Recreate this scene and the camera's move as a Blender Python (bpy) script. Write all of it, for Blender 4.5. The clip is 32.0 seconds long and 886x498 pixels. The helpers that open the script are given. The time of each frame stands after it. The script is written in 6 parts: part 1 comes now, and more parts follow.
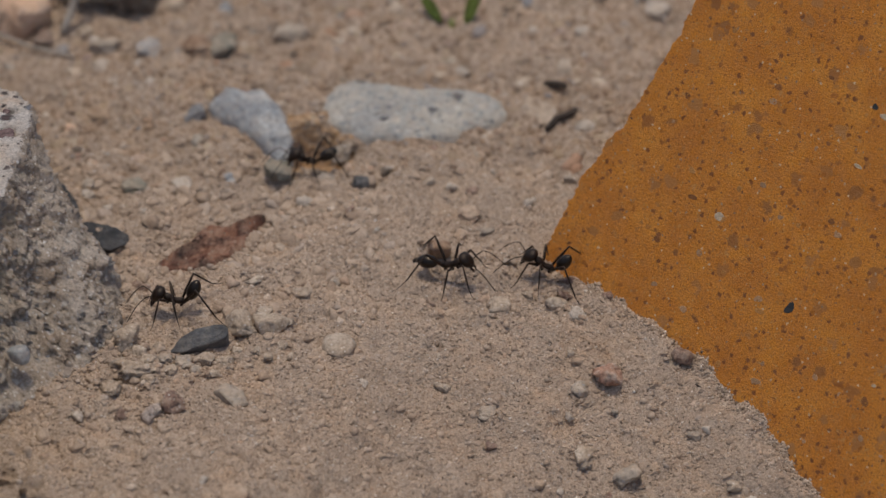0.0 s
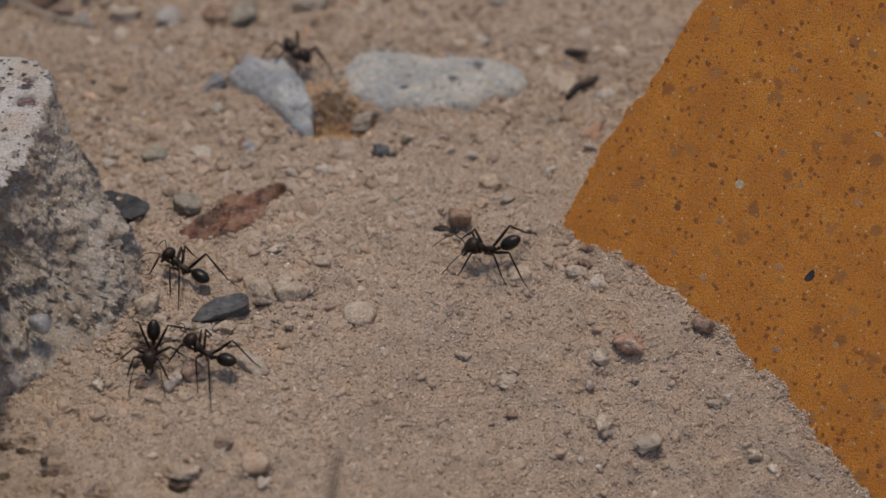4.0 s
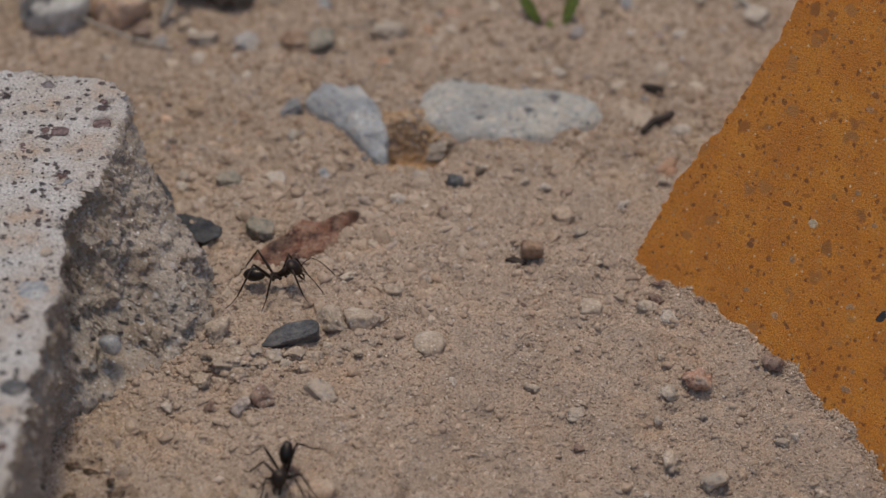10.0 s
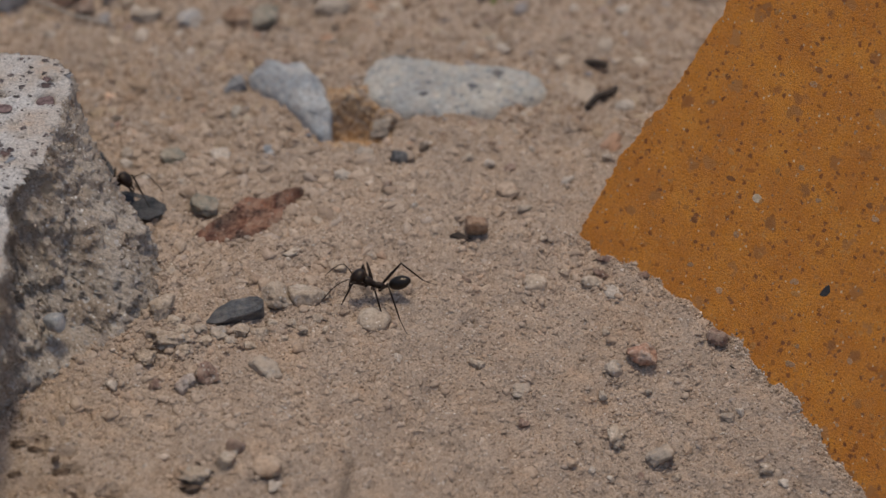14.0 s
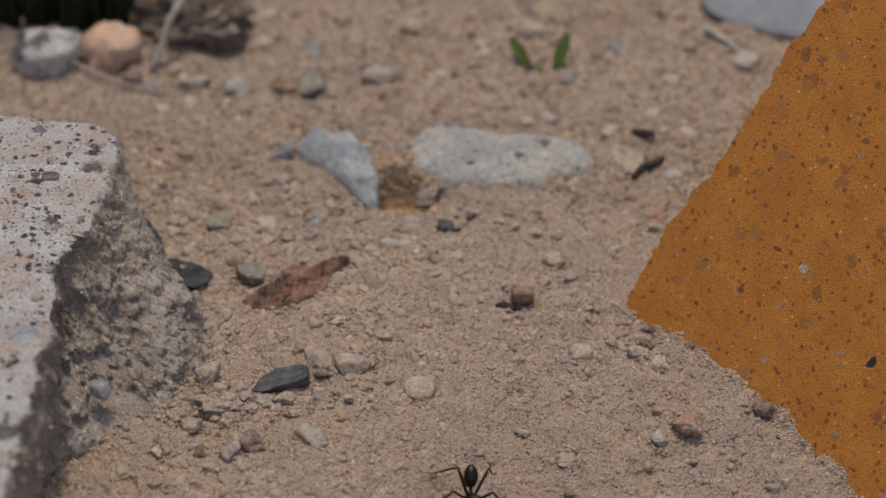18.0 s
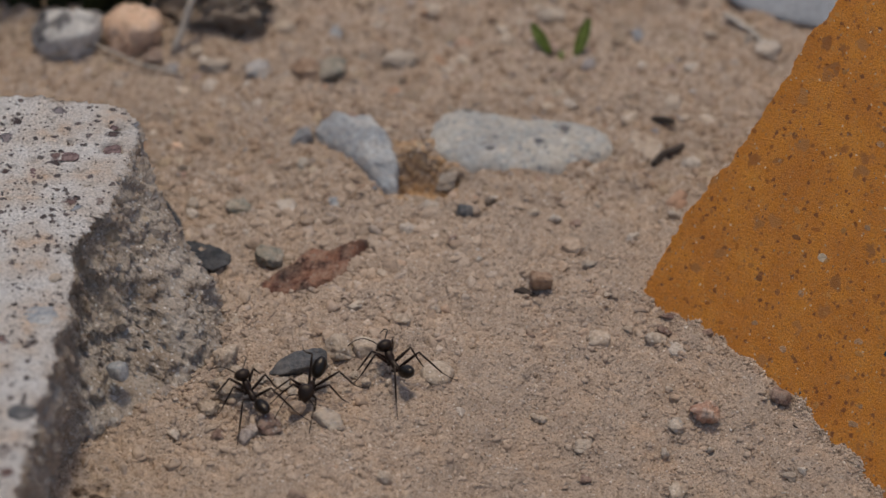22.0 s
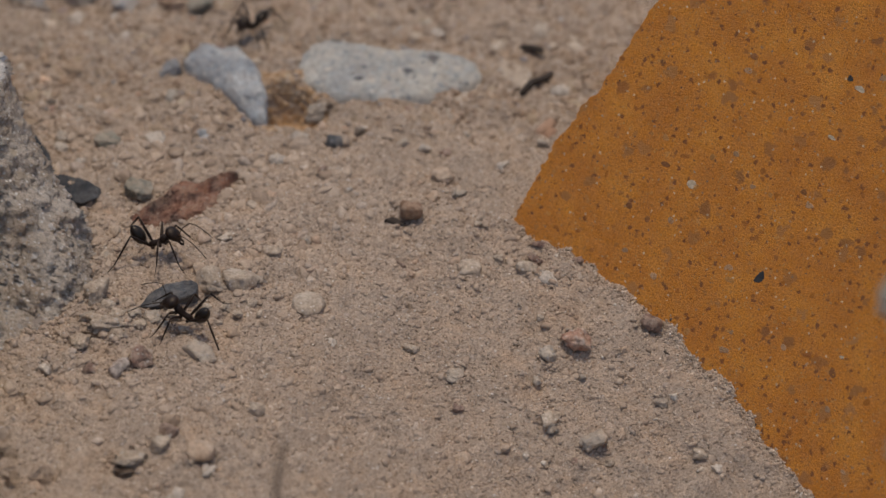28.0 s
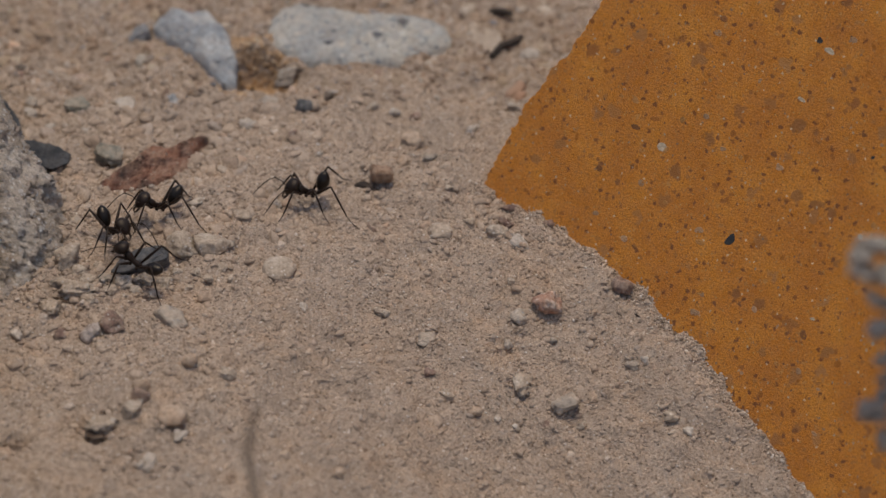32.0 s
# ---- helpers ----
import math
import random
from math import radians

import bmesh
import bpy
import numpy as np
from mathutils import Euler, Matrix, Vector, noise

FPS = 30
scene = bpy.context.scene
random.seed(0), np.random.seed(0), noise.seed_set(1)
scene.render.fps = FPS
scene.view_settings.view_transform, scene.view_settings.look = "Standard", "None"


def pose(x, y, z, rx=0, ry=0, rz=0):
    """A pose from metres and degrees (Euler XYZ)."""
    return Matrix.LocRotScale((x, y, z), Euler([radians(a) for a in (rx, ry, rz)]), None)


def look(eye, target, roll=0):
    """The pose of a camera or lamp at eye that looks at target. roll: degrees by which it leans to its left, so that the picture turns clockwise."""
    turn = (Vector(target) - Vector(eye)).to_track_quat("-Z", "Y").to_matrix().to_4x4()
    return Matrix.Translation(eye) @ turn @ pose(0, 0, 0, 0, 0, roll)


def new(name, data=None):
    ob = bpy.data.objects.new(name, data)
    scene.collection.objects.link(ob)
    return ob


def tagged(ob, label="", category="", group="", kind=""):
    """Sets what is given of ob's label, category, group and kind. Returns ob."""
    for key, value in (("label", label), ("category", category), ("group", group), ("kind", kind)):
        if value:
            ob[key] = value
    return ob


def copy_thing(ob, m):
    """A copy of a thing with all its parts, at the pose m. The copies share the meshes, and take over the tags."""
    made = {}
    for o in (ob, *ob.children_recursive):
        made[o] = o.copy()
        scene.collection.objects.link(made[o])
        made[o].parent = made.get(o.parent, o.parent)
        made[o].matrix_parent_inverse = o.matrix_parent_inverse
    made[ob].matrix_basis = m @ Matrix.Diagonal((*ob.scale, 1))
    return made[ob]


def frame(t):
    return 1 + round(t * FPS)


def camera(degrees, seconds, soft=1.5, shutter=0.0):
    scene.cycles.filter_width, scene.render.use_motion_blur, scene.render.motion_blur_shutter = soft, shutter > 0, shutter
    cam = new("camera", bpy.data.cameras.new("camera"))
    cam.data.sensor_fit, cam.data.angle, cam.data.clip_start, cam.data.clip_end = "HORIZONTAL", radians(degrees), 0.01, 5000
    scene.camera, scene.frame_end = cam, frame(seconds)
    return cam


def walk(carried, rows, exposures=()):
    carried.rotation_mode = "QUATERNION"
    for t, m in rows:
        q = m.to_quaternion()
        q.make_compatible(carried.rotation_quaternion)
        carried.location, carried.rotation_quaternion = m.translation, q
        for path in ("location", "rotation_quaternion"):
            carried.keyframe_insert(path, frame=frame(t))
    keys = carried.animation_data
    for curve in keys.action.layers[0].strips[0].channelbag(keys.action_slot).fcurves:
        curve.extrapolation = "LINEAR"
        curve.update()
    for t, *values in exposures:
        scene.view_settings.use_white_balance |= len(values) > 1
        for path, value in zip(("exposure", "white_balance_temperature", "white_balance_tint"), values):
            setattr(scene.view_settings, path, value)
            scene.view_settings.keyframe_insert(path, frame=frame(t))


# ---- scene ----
# The camera stands on a stand about sixty centimetres off and is swung by hand a little.
EYE = (0.0, -0.48541, 0.35267)
cam = camera(12.0, 32.0, soft=1.5)
cam.data.dof.use_dof = True
cam.data.dof.focus_distance = 0.592
cam.data.dof.aperture_fstop = 18.0
walk(cam, [
    (0, look(EYE, (0.00871, 0.00399, 0.00567), -0.60)),
    (0.5, look(EYE, (0.01151, 0.00451, 0.00649), -0.59)),
    (1, look(EYE, (0.01401, 0.00457, 0.00666), -0.77)),
    (1.5, look(EYE, (0.01302, 0.00448, 0.00649), -0.82)),
    (2, look(EYE, (0.01167, 0.00403, 0.00581), -0.86)),
    (2.5, look(EYE, (0.01006, 0.00364, 0.00521), -0.93)),
    (3, look(EYE, (0.00972, 0.00330, 0.00472), -0.77)),
    (3.5, look(EYE, (0.00738, 0.00260, 0.00368), -0.82)),
    (4, look(EYE, (0.00571, 0.00144, 0.00204), -0.87)),
    (4.5, look(EYE, (0.00440, 0.00058, 0.00083), -0.81)),
    (6.5, look(EYE, (0.00292, -0.00030, -0.00041), -0.45)),
    (7, look(EYE, (0.00157, -0.00022, -0.00031), -0.48)),
    (7.5, look(EYE, (0.00130, 0.00126, 0.00174), -0.39)),
    (8, look(EYE, (0.00033, 0.00310, 0.00430), -0.26)),
    (8.5, look(EYE, (-0.00060, 0.00475, 0.00664), -0.25)),
    (9, look(EYE, (-0.00191, 0.00547, 0.00766), -0.25)),
    (9.5, look(EYE, (-0.00371, 0.00487, 0.00682), -0.04)),
    (10, look(EYE, (-0.00448, 0.00404, 0.00566), -0.11)),
    (10.5, look(EYE, (-0.00556, 0.00297, 0.00418), -0.02)),
    (11, look(EYE, (-0.00478, 0.00203, 0.00284), -0.10)),
    (11.5, look(EYE, (-0.00356, 0.00082, 0.00115), -0.17)),
    (12, look(EYE, (-0.00305, 0.00026, 0.00038), -0.17)),
    (12.5, look(EYE, (-0.00156, -0.00004, -0.00004), -0.06)),
    (13, look(EYE, (-0.00001, 0.00000, 0.00000), -0.02)),
    (13.5, look(EYE, (0.00184, 0.00058, 0.00081), 0.04)),
    (14, look(EYE, (0.00343, 0.00208, 0.00290), 0.20)),
    (14.5, look(EYE, (0.00316, 0.00408, 0.00570), 0.15)),
    (15, look(EYE, (0.00313, 0.00513, 0.00719), 0.19)),
    (15.5, look(EYE, (0.00097, 0.00616, 0.00864), 0.18)),
    (17.5, look(EYE, (-0.00299, 0.00762, 0.01075), 0.17)),
    (18, look(EYE, (-0.00315, 0.00773, 0.01091), 0.04)),
    (18.5, look(EYE, (-0.00276, 0.00794, 0.01120), 0.06)),
    (19, look(EYE, (-0.00228, 0.00734, 0.01033), 0.10)),
    (19.5, look(EYE, (-0.00137, 0.00656, 0.00921), 0.10)),
    (20, look(EYE, (-0.00026, 0.00622, 0.00873), 0.11)),
    (20.5, look(EYE, (-0.00038, 0.00602, 0.00843), 0.25)),
    (21, look(EYE, (-0.00404, 0.00611, 0.00859), 0.34)),
    (21.5, look(EYE, (-0.00500, 0.00604, 0.00850), 0.37)),
    (22, look(EYE, (-0.00581, 0.00648, 0.00914), 0.44)),
    (22.5, look(EYE, (-0.00645, 0.00618, 0.00872), 0.60)),
    (23, look(EYE, (-0.00770, 0.00496, 0.00702), 0.48)),
    (23.5, look(EYE, (-0.00890, 0.00318, 0.00453), 0.58)),
    (24, look(EYE, (-0.00715, 0.00141, 0.00203), 0.52)),
    (24.5, look(EYE, (-0.00695, -0.00044, -0.00053), 0.61)),
    (25, look(EYE, (-0.00577, -0.00226, -0.00304), 0.80)),
    (25.5, look(EYE, (0.00230, -0.00310, -0.00422), 0.75)),
    (26, look(EYE, (0.00659, -0.00287, -0.00386), 0.97)),
    (26.5, look(EYE, (0.01196, -0.00145, -0.00179), 0.94)),
    (28.5, look(EYE, (0.01310, 0.00076, 0.00129), 1.13)),
    (29, look(EYE, (0.01248, 0.00065, 0.00112), 1.38)),
    (29.5, look(EYE, (0.01320, 0.00077, 0.00131), 1.23)),
    (30, look(EYE, (0.01429, 0.00085, 0.00146), 1.14)),
    (30.5, look(EYE, (0.01567, 0.00052, 0.00107), 1.06)),
    (31, look(EYE, (0.01668, -0.00015, 0.00018), 0.96)),
    (31.5, look(EYE, (0.01783, -0.00141, -0.00149), 0.98)),
    (32, look(EYE, (0.01691, -0.00240, -0.00288), 1.07)),
], exposures=[(0, -0.41), (32, -0.41)])

# ---- light: a high, slightly hazy sun behind and to one side, and the sky ----
SUN_DIR = Vector((-0.015, 0.055, 0.97)).normalized()
world = bpy.data.worlds.new("sky")
scene.world = world
world.use_nodes = True
wn = world.node_tree.nodes
sky = wn.new("ShaderNodeTexSky")
sky.sky_type = "NISHITA"
sky.sun_disc = False
sky.sun_elevation = math.asin(SUN_DIR.z)
sky.sun_rotation = math.atan2(SUN_DIR.x, SUN_DIR.y)
sky.dust_density = 2.7
sky.air_density = 0.95
wn["Background"].inputs["Strength"].default_value = 0.15
world.node_tree.links.new(sky.outputs["Color"], wn["Background"].inputs["Color"])
sun = new("sun", bpy.data.lights.new("sun", "SUN"))
sun.data.energy = 2.0
sun.data.angle = radians(8.0)
sun.data.color = (1.0, 0.885, 0.715)
sun.matrix_world = look(SUN_DIR * 2, (0, 0, 0))

# ---- lie of the land ----
MM = 0.001


def smooth(a, b, x):
    t = np.clip((np.asarray(x, float) - a) / (b - a), 0, 1)
    return t * t * (3 - 2 * t)


def soft_ramp(x, w):
    return w * np.logaddexp(0, np.asarray(x, float) / w)


# outlines of the concrete block in millimetres: its foot in the sand, and the rim of its flat top
ROCK_BASE = ((-98, -95), (-62, -97), (-60.6, -70), (-59.8, -55), (-59.2, -44), (-58.5, -35.5), (-55.4, -27.0), (-49.6, -22.4), (-43.2, -16.2), (-38.2, -11.6), (-36.6, -5), (-36.8, 1.5),
             (-40.5, 8), (-46, 14.5), (-50.2, 21), (-57, 26), (-76, 27), (-98, 26), (-100, -30))
ROCK_TOP = ((-96, -93), (-61.5, -95), (-59.4, -72), (-58.2, -57), (-57.2, -46), (-56.4, -36), (-55.6, -27), (-56.0, -15.5), (-55.6, -11.2), (-52.3, -4), (-51.3, 3),
            (-50.4, 9), (-49.8, 13), (-49.6, 17.6), (-53.2, 22.2), (-58.2, 23.8), (-74, 24.8), (-96, 23), (-98, -30))


def foot_distance(x, y):
    """Distance in metres to the foot of the concrete block."""
    best = np.full(np.broadcast(x, y).shape, 9.0)
    for (ax, ay), (bx, by) in zip(ROCK_BASE, ROCK_BASE[1:]):
        ax, ay, dx, dy = ax * MM, ay * MM, (bx - ax) * MM, (by - ay) * MM
        t = np.clip(((x - ax) * dx + (y - ay) * dy) / (dx * dx + dy * dy), 0, 1)
        best = np.minimum(best, np.hypot(x - ax - t * dx, y - ay - t * dy))
    return best


def tile_bank(x, y):
    """Sand heaped along the foot of the tile, falling away at its far end."""
    s, c = (x - 0.0227) * 0.797 - (y - 0.0101) * 0.604, (x - 0.0227) * 0.604 + (y - 0.0101) * 0.797
    heap = 0.0009 * np.exp(-((s - 0.0105) / 0.008) ** 2) + 0.0015 * np.exp(-((s - 0.028) / 0.0085) ** 2)
    return heap * np.exp(-(c / 0.007) ** 2) + (0.0004 * np.exp(-((s - 0.043) / 0.006) ** 2) - 0.003 * smooth(0.052, 0.066, s)) * np.exp(-(c / 0.02) ** 2)


def ground_height(x, y):
    """Height of the sand in metres: level in the middle, a bank that falls away in front of the tile, a rise at the back."""
    x, y = np.asarray(x, float), np.asarray(y, float)
    right = smooth(-0.03, 0.045, x)
    front = np.minimum(soft_ramp(0.004 - y, 0.006), 0.16)
    h = -0.40 * right * front - 0.10 * smooth(0.01, -0.04, x) * np.minimum(soft_ramp(-0.01 - y, 0.006), 0.15)
    h = h + 0.22 * np.minimum(soft_ramp(y - 0.085, 0.012), 0.5)
    h = h + tile_bank(x, y) + 0.0013 * np.exp(-foot_distance(x, y) / 0.0026)
    # level ground beyond a stride or so
    h = h * np.exp(-((x / 1.2) ** 2 + (y / 1.2) ** 2) ** 3)
    near = np.exp(-((x / 0.6) ** 2 + (y / 0.6) ** 2))
    return h + near * (0.0006 * np.sin(95 * x + 1.3) * np.sin(80 * y + 0.4) + 0.0004 * np.sin(210 * x - 170 * y)
                       + 0.0003 * np.sin(260 * x + 310 * y + 2))


# holes in the sand: x, y, radius, depth in millimetres; the first three are the nest's mouth
HOLES = ((-9.9, 39.0, 4.9, 4.6), (-7.0, 35.7, 1.7, 8.0), (-9.6, 35.4, 1.4, 6.0), (-52.0, -35.7, 1.8, 1.6), (-48.6, -37.8, 1.1, 1.2),
         (-48.1, -40.6, 1.5, 1.6), (-46.2, -45.0, 1.1, 1.2), (-41.6, -44.6, 1.2, 1.2), (-30.6, -44.6, 0.9, 1.4))
# dark crumbs that put the hollows' shade into colour: x, y, length, breadth and turn
SHADE_CRUMBS = ((-54.2, -36.4, 2.6, 2.0, 10), (-52.0, -37.4, 3.0, 1.2, -8), (-49.1, -39.0, 1.6, 1.3, 30), (-48.0, -41.6, 2.8, 2.4, 20), (-46.2, -46.2, 2.4, 1.4, 0), (-41.7, -45.8, 3.4, 1.2, -8), (-54.4, -42.2, 2.0, 2.2, 0),
          (-30.8, -44.4, 3.4, 1.3, 5), (-36.4, -18.0, 3.0, 1.2, -30), (23.1, -13.5, 2.4, 0.8, -8))


def hole_depth(x, y):
    x, y = np.asarray(x, float), np.asarray(y, float)
    d = np.zeros(np.broadcast(x, y).shape)
    for hx, hy, r, deep in HOLES:
        dx, dy = x - hx * MM, (y - hy * MM)
        ang = np.arctan2(dy, dx)
        rr = np.hypot(dx * (0.85 if r > 1.6 else 0.6), dy) / (r * MM * (1 + 0.18 * np.sin(3 * ang + hx) + 0.1 * np.sin(7 * ang + hy)))
        d = np.maximum(d, deep * MM * (1 - smooth(0.55, 1.15, rr)))
    return d


def gz(x, y):
    return float(ground_height(x * MM, y * MM)) / MM


# ---- materials ----
def ramp(nt, stops, interpolation="LINEAR"):
    r = nt.nodes.new("ShaderNodeValToRGB")
    r.color_ramp.interpolation = interpolation
    while len(r.color_ramp.elements) < len(stops):
        r.color_ramp.elements.new(0.5)
    for e, (p, c) in zip(r.color_ramp.elements, stops):
        e.position, e.color = p, (*c, 1)
    return r


def tex(nt, kind, scale, detail=4.0, rough=0.6, coord=None, stretch=None, distortion=0.0):
    t = nt.nodes.new("ShaderNodeTexNoise" if kind == "noise" else "ShaderNodeTexVoronoi")
    t.inputs["Scale"].default_value = scale
    if kind == "noise":
        t.inputs["Detail"].default_value = detail
        t.inputs["Roughness"].default_value = rough
        t.inputs["Distortion"].default_value = distortion
    nt.links.new(coord, t.inputs["Vector"])
    return t


def mix(nt, fac, a, b, blend="MIX"):
    m = nt.nodes.new("ShaderNodeMix")
    m.data_type, m.blend_type = "RGBA", blend
    for sock, v in ((m.inputs[0], fac), (m.inputs[6], a), (m.inputs[7], b)):
        if isinstance(v, (int, float)):
            sock.default_value = v
        elif isinstance(v, tuple):
            sock.default_value = (*v, 1)
        else:
            nt.links.new(v, sock)
    return m.outputs[2]


def material(name, tones, grain=0.0006, patch=0.006, rough=0.85, bump=0.35, bump_at=0.0004, specks=(), random_by="", spread=0.25, pits=0.0, spec=0.3, dust=0.0, wobble=0.45):
    """A mineral or organic surface: tones mixed at two scales, optional specks of another colour, fine relief."""
    m = bpy.data.materials.new(name)
    m.use_nodes = True
    nt = m.node_tree
    b = nt.nodes["Principled BSDF"]
    co = nt.nodes.new("ShaderNodeTexCoord").outputs["Object"]
    if random_by:
        # shift the pattern from piece to piece
        src = nt.nodes.new("ShaderNodeNewGeometry").outputs["Random Per Island"] if random_by == "island" else nt.nodes.new("ShaderNodeObjectInfo").outputs["Random"]
        v = nt.nodes.new("ShaderNodeVectorMath")
        v.operation = "ADD"
        nt.links.new(co, v.inputs[0])
        nt.links.new(src, v.inputs[1])
        co = v.outputs[0]
    n1 = tex(nt, "noise", 1 / patch, 3, 0.55, co)
    n2 = tex(nt, "noise", 1 / grain, 5, 0.7, co)
    k = len(tones)
    r1 = ramp(nt, [(0.3 + 0.4 * i / max(1, k - 1), c) for i, c in enumerate(tones)])
    nt.links.new(n1.outputs["Fac"], r1.inputs["Fac"])
    r2 = ramp(nt, [(0.36, (0.62, 0.6, 0.58)), (0.5, (1, 1, 1)), (0.66, (1.3, 1.29, 1.27))])
    nt.links.new(n2.outputs["Fac"], r2.inputs["Fac"])
    col = mix(nt, 0.8, r1.outputs["Color"], r2.outputs["Color"], "MULTIPLY")
    if random_by:
        r3 = ramp(nt, [(0.0, (1 - spread,) * 3), (0.5, (1, 1, 1)), (1.0, (1 + spread, 1 + spread * 0.95, 1 + spread * 0.9))])
        nt.links.new(src, r3.inputs["Fac"])
        col = mix(nt, 1.0, col, r3.outputs["Color"], "MULTIPLY")
    masks = []
    for colours, size, amount, share in specks:
        # scattered flecks of the given size; only a share of the cells carries one
        vo = tex(nt, "voronoi", 1 / size, coord=co)
        wob = tex(nt, "noise", 2.2 / size, 2, 0.5, co)
        add = nt.nodes.new("ShaderNodeMath")
        add.operation = "MULTIPLY_ADD"
        nt.links.new(wob.outputs["Fac"], add.inputs[0])
        add.inputs[1].default_value = wobble
        nt.links.new(vo.outputs["Distance"], add.inputs[2])
        rs = ramp(nt, [(amount + 0.17 + (wobble - 0.45) * 0.5, (1, 1, 1)), (amount + 0.26 + (wobble - 0.45) * 0.55, (0, 0, 0))])
        nt.links.new(add.outputs[0], rs.inputs["Fac"])
        pick = nt.nodes.new("ShaderNodeSeparateColor")
        nt.links.new(vo.outputs["Color"], pick.inputs[0])
        gt = nt.nodes.new("ShaderNodeMath")
        gt.operation = "LESS_THAN"
        nt.links.new(pick.outputs[0], gt.inputs[0])
        gt.inputs[1].default_value = share
        mul = nt.nodes.new("ShaderNodeMath")
        mul.operation = "MULTIPLY"
        nt.links.new(rs.outputs["Color"], mul.inputs[0])
        nt.links.new(gt.outputs[0], mul.inputs[1])
        rc = ramp(nt, [(i / max(1, len(colours) - 1), c) for i, c in enumerate(colours)] if len(colours) > 1 else [(0, colours[0]), (1, colours[0])])
        nt.links.new(pick.outputs[1], rc.inputs["Fac"])
        col = mix(nt, mul.outputs[0], col, rc.outputs["Color"])
        masks.append(mul.outputs[0])
    if dust:
        nd = tex(nt, "noise", 700, 5, 0.7, co)
        rd = ramp(nt, [(0.38, (0, 0, 0)), (0.62, (dust,) * 3)])
        nt.links.new(nd.outputs["Fac"], rd.inputs["Fac"])
        col = mix(nt, rd.outputs["Color"], col, (0.52, 0.41, 0.31))
    nt.links.new(col, b.inputs["Base Color"])
    b.inputs["Roughness"].default_value = rough
    b.inputs["Specular IOR Level"].default_value = spec
    nb = tex(nt, "noise", 1 / bump_at, 6, 0.75, co)
    hgt = nb.outputs["Fac"]
    for mask in masks if pits else ():
        sub = nt.nodes.new("ShaderNodeMath")
        sub.operation = "MULTIPLY_ADD"
        nt.links.new(mask, sub.inputs[0])
        sub.inputs[1].default_value = -pits
        nt.links.new(hgt, sub.inputs[2])
        hgt = sub.outputs[0]
    bp = nt.nodes.new("ShaderNodeBump")
    bp.inputs["Strength"].default_value = bump
    bp.inputs["Distance"].default_value = bump_at * 1.4
    nt.links.new(hgt, bp.inputs["Height"])
    nt.links.new(bp.outputs["Normal"], b.inputs["Normal"])
    return m


def hue_patches(nt, col, co):
    """Greyer and rustier patches of soil, a few millimetres to a centimetre across."""
    n = tex(nt, "noise", 150, 3, 0.6, co)
    r = ramp(nt, [(0.34, (0.965, 0.98, 1.0)), (0.5, (1, 1, 1)), (0.64, (1.02, 0.99, 0.955)), (0.74, (1.035, 0.97, 0.90))])
    nt.links.new(n.outputs["Fac"], r.inputs["Fac"])
    return mix(nt, 1.0, col, r.outputs["Color"], "MULTIPLY")


def island_material(name, stops, rough=0.9):
    """Loose grains: each grain takes its own tone."""
    m = bpy.data.materials.new(name)
    m.use_nodes = True
    nt = m.node_tree
    b = nt.nodes["Principled BSDF"]
    rnd = nt.nodes.new("ShaderNodeNewGeometry").outputs["Random Per Island"]
    r = ramp(nt, stops)
    nt.links.new(rnd, r.inputs["Fac"])
    co = nt.nodes.new("ShaderNodeTexCoord").outputs["Object"]
    n = tex(nt, "noise", 2600, 4, 0.7, co)
    r2 = ramp(nt, [(0.3, (0.7, 0.69, 0.67)), (0.7, (1.15, 1.15, 1.15))])
    nt.links.new(n.outputs["Fac"], r2.inputs["Fac"])
    nt.links.new(hue_patches(nt, mix(nt, 1.0, r.outputs["Color"], r2.outputs["Color"], "MULTIPLY"), co), b.inputs["Base Color"])
    b.inputs["Roughness"].default_value = rough
    b.inputs["Specular IOR Level"].default_value = 0.25
    bp = nt.nodes.new("ShaderNodeBump")
    bp.inputs["Strength"].default_value = 0.3
    bp.inputs["Distance"].default_value = 0.0002
    nt.links.new(n.outputs["Fac"], bp.inputs["Height"])
    nt.links.new(bp.outputs["Normal"], b.inputs["Normal"])
    return m


SAND = material("sand", [(0.427, 0.326, 0.245), (0.465, 0.357, 0.270), (0.503, 0.392, 0.301)], grain=0.0003, patch=0.014, rough=0.95, bump=0.8, bump_at=0.0004,
                specks=[([(0.323, 0.242, 0.178), (0.551, 0.444, 0.355), (0.399, 0.324, 0.262)], 0.0007, 0.3, 0.6), ([(0.475, 0.352, 0.257), (0.532, 0.426, 0.337), (0.399, 0.301, 0.224)], 0.0019, 0.3, 0.2)])
sn_ = SAND.node_tree
base_in = sn_.nodes["Principled BSDF"].inputs["Base Color"]
sn_.links.new(hue_patches(sn_, base_in.links[0].from_socket, sn_.nodes.new("ShaderNodeTexCoord").outputs["Object"]), base_in)
GRAINS = island_material("sand_grains", [(0.0, (0.152, 0.108, 0.077)), (0.12, (0.332, 0.246, 0.178)), (0.5, (0.446, 0.343, 0.258)), (0.85, (0.551, 0.438, 0.342)),
                                         (0.91, (0.522, 0.426, 0.337)), (0.925, (0.342, 0.291, 0.252)), (0.94, (0.446, 0.296, 0.196)), (0.95, (0.636, 0.546, 0.453)), (1.0, (0.779, 0.698, 0.617))])
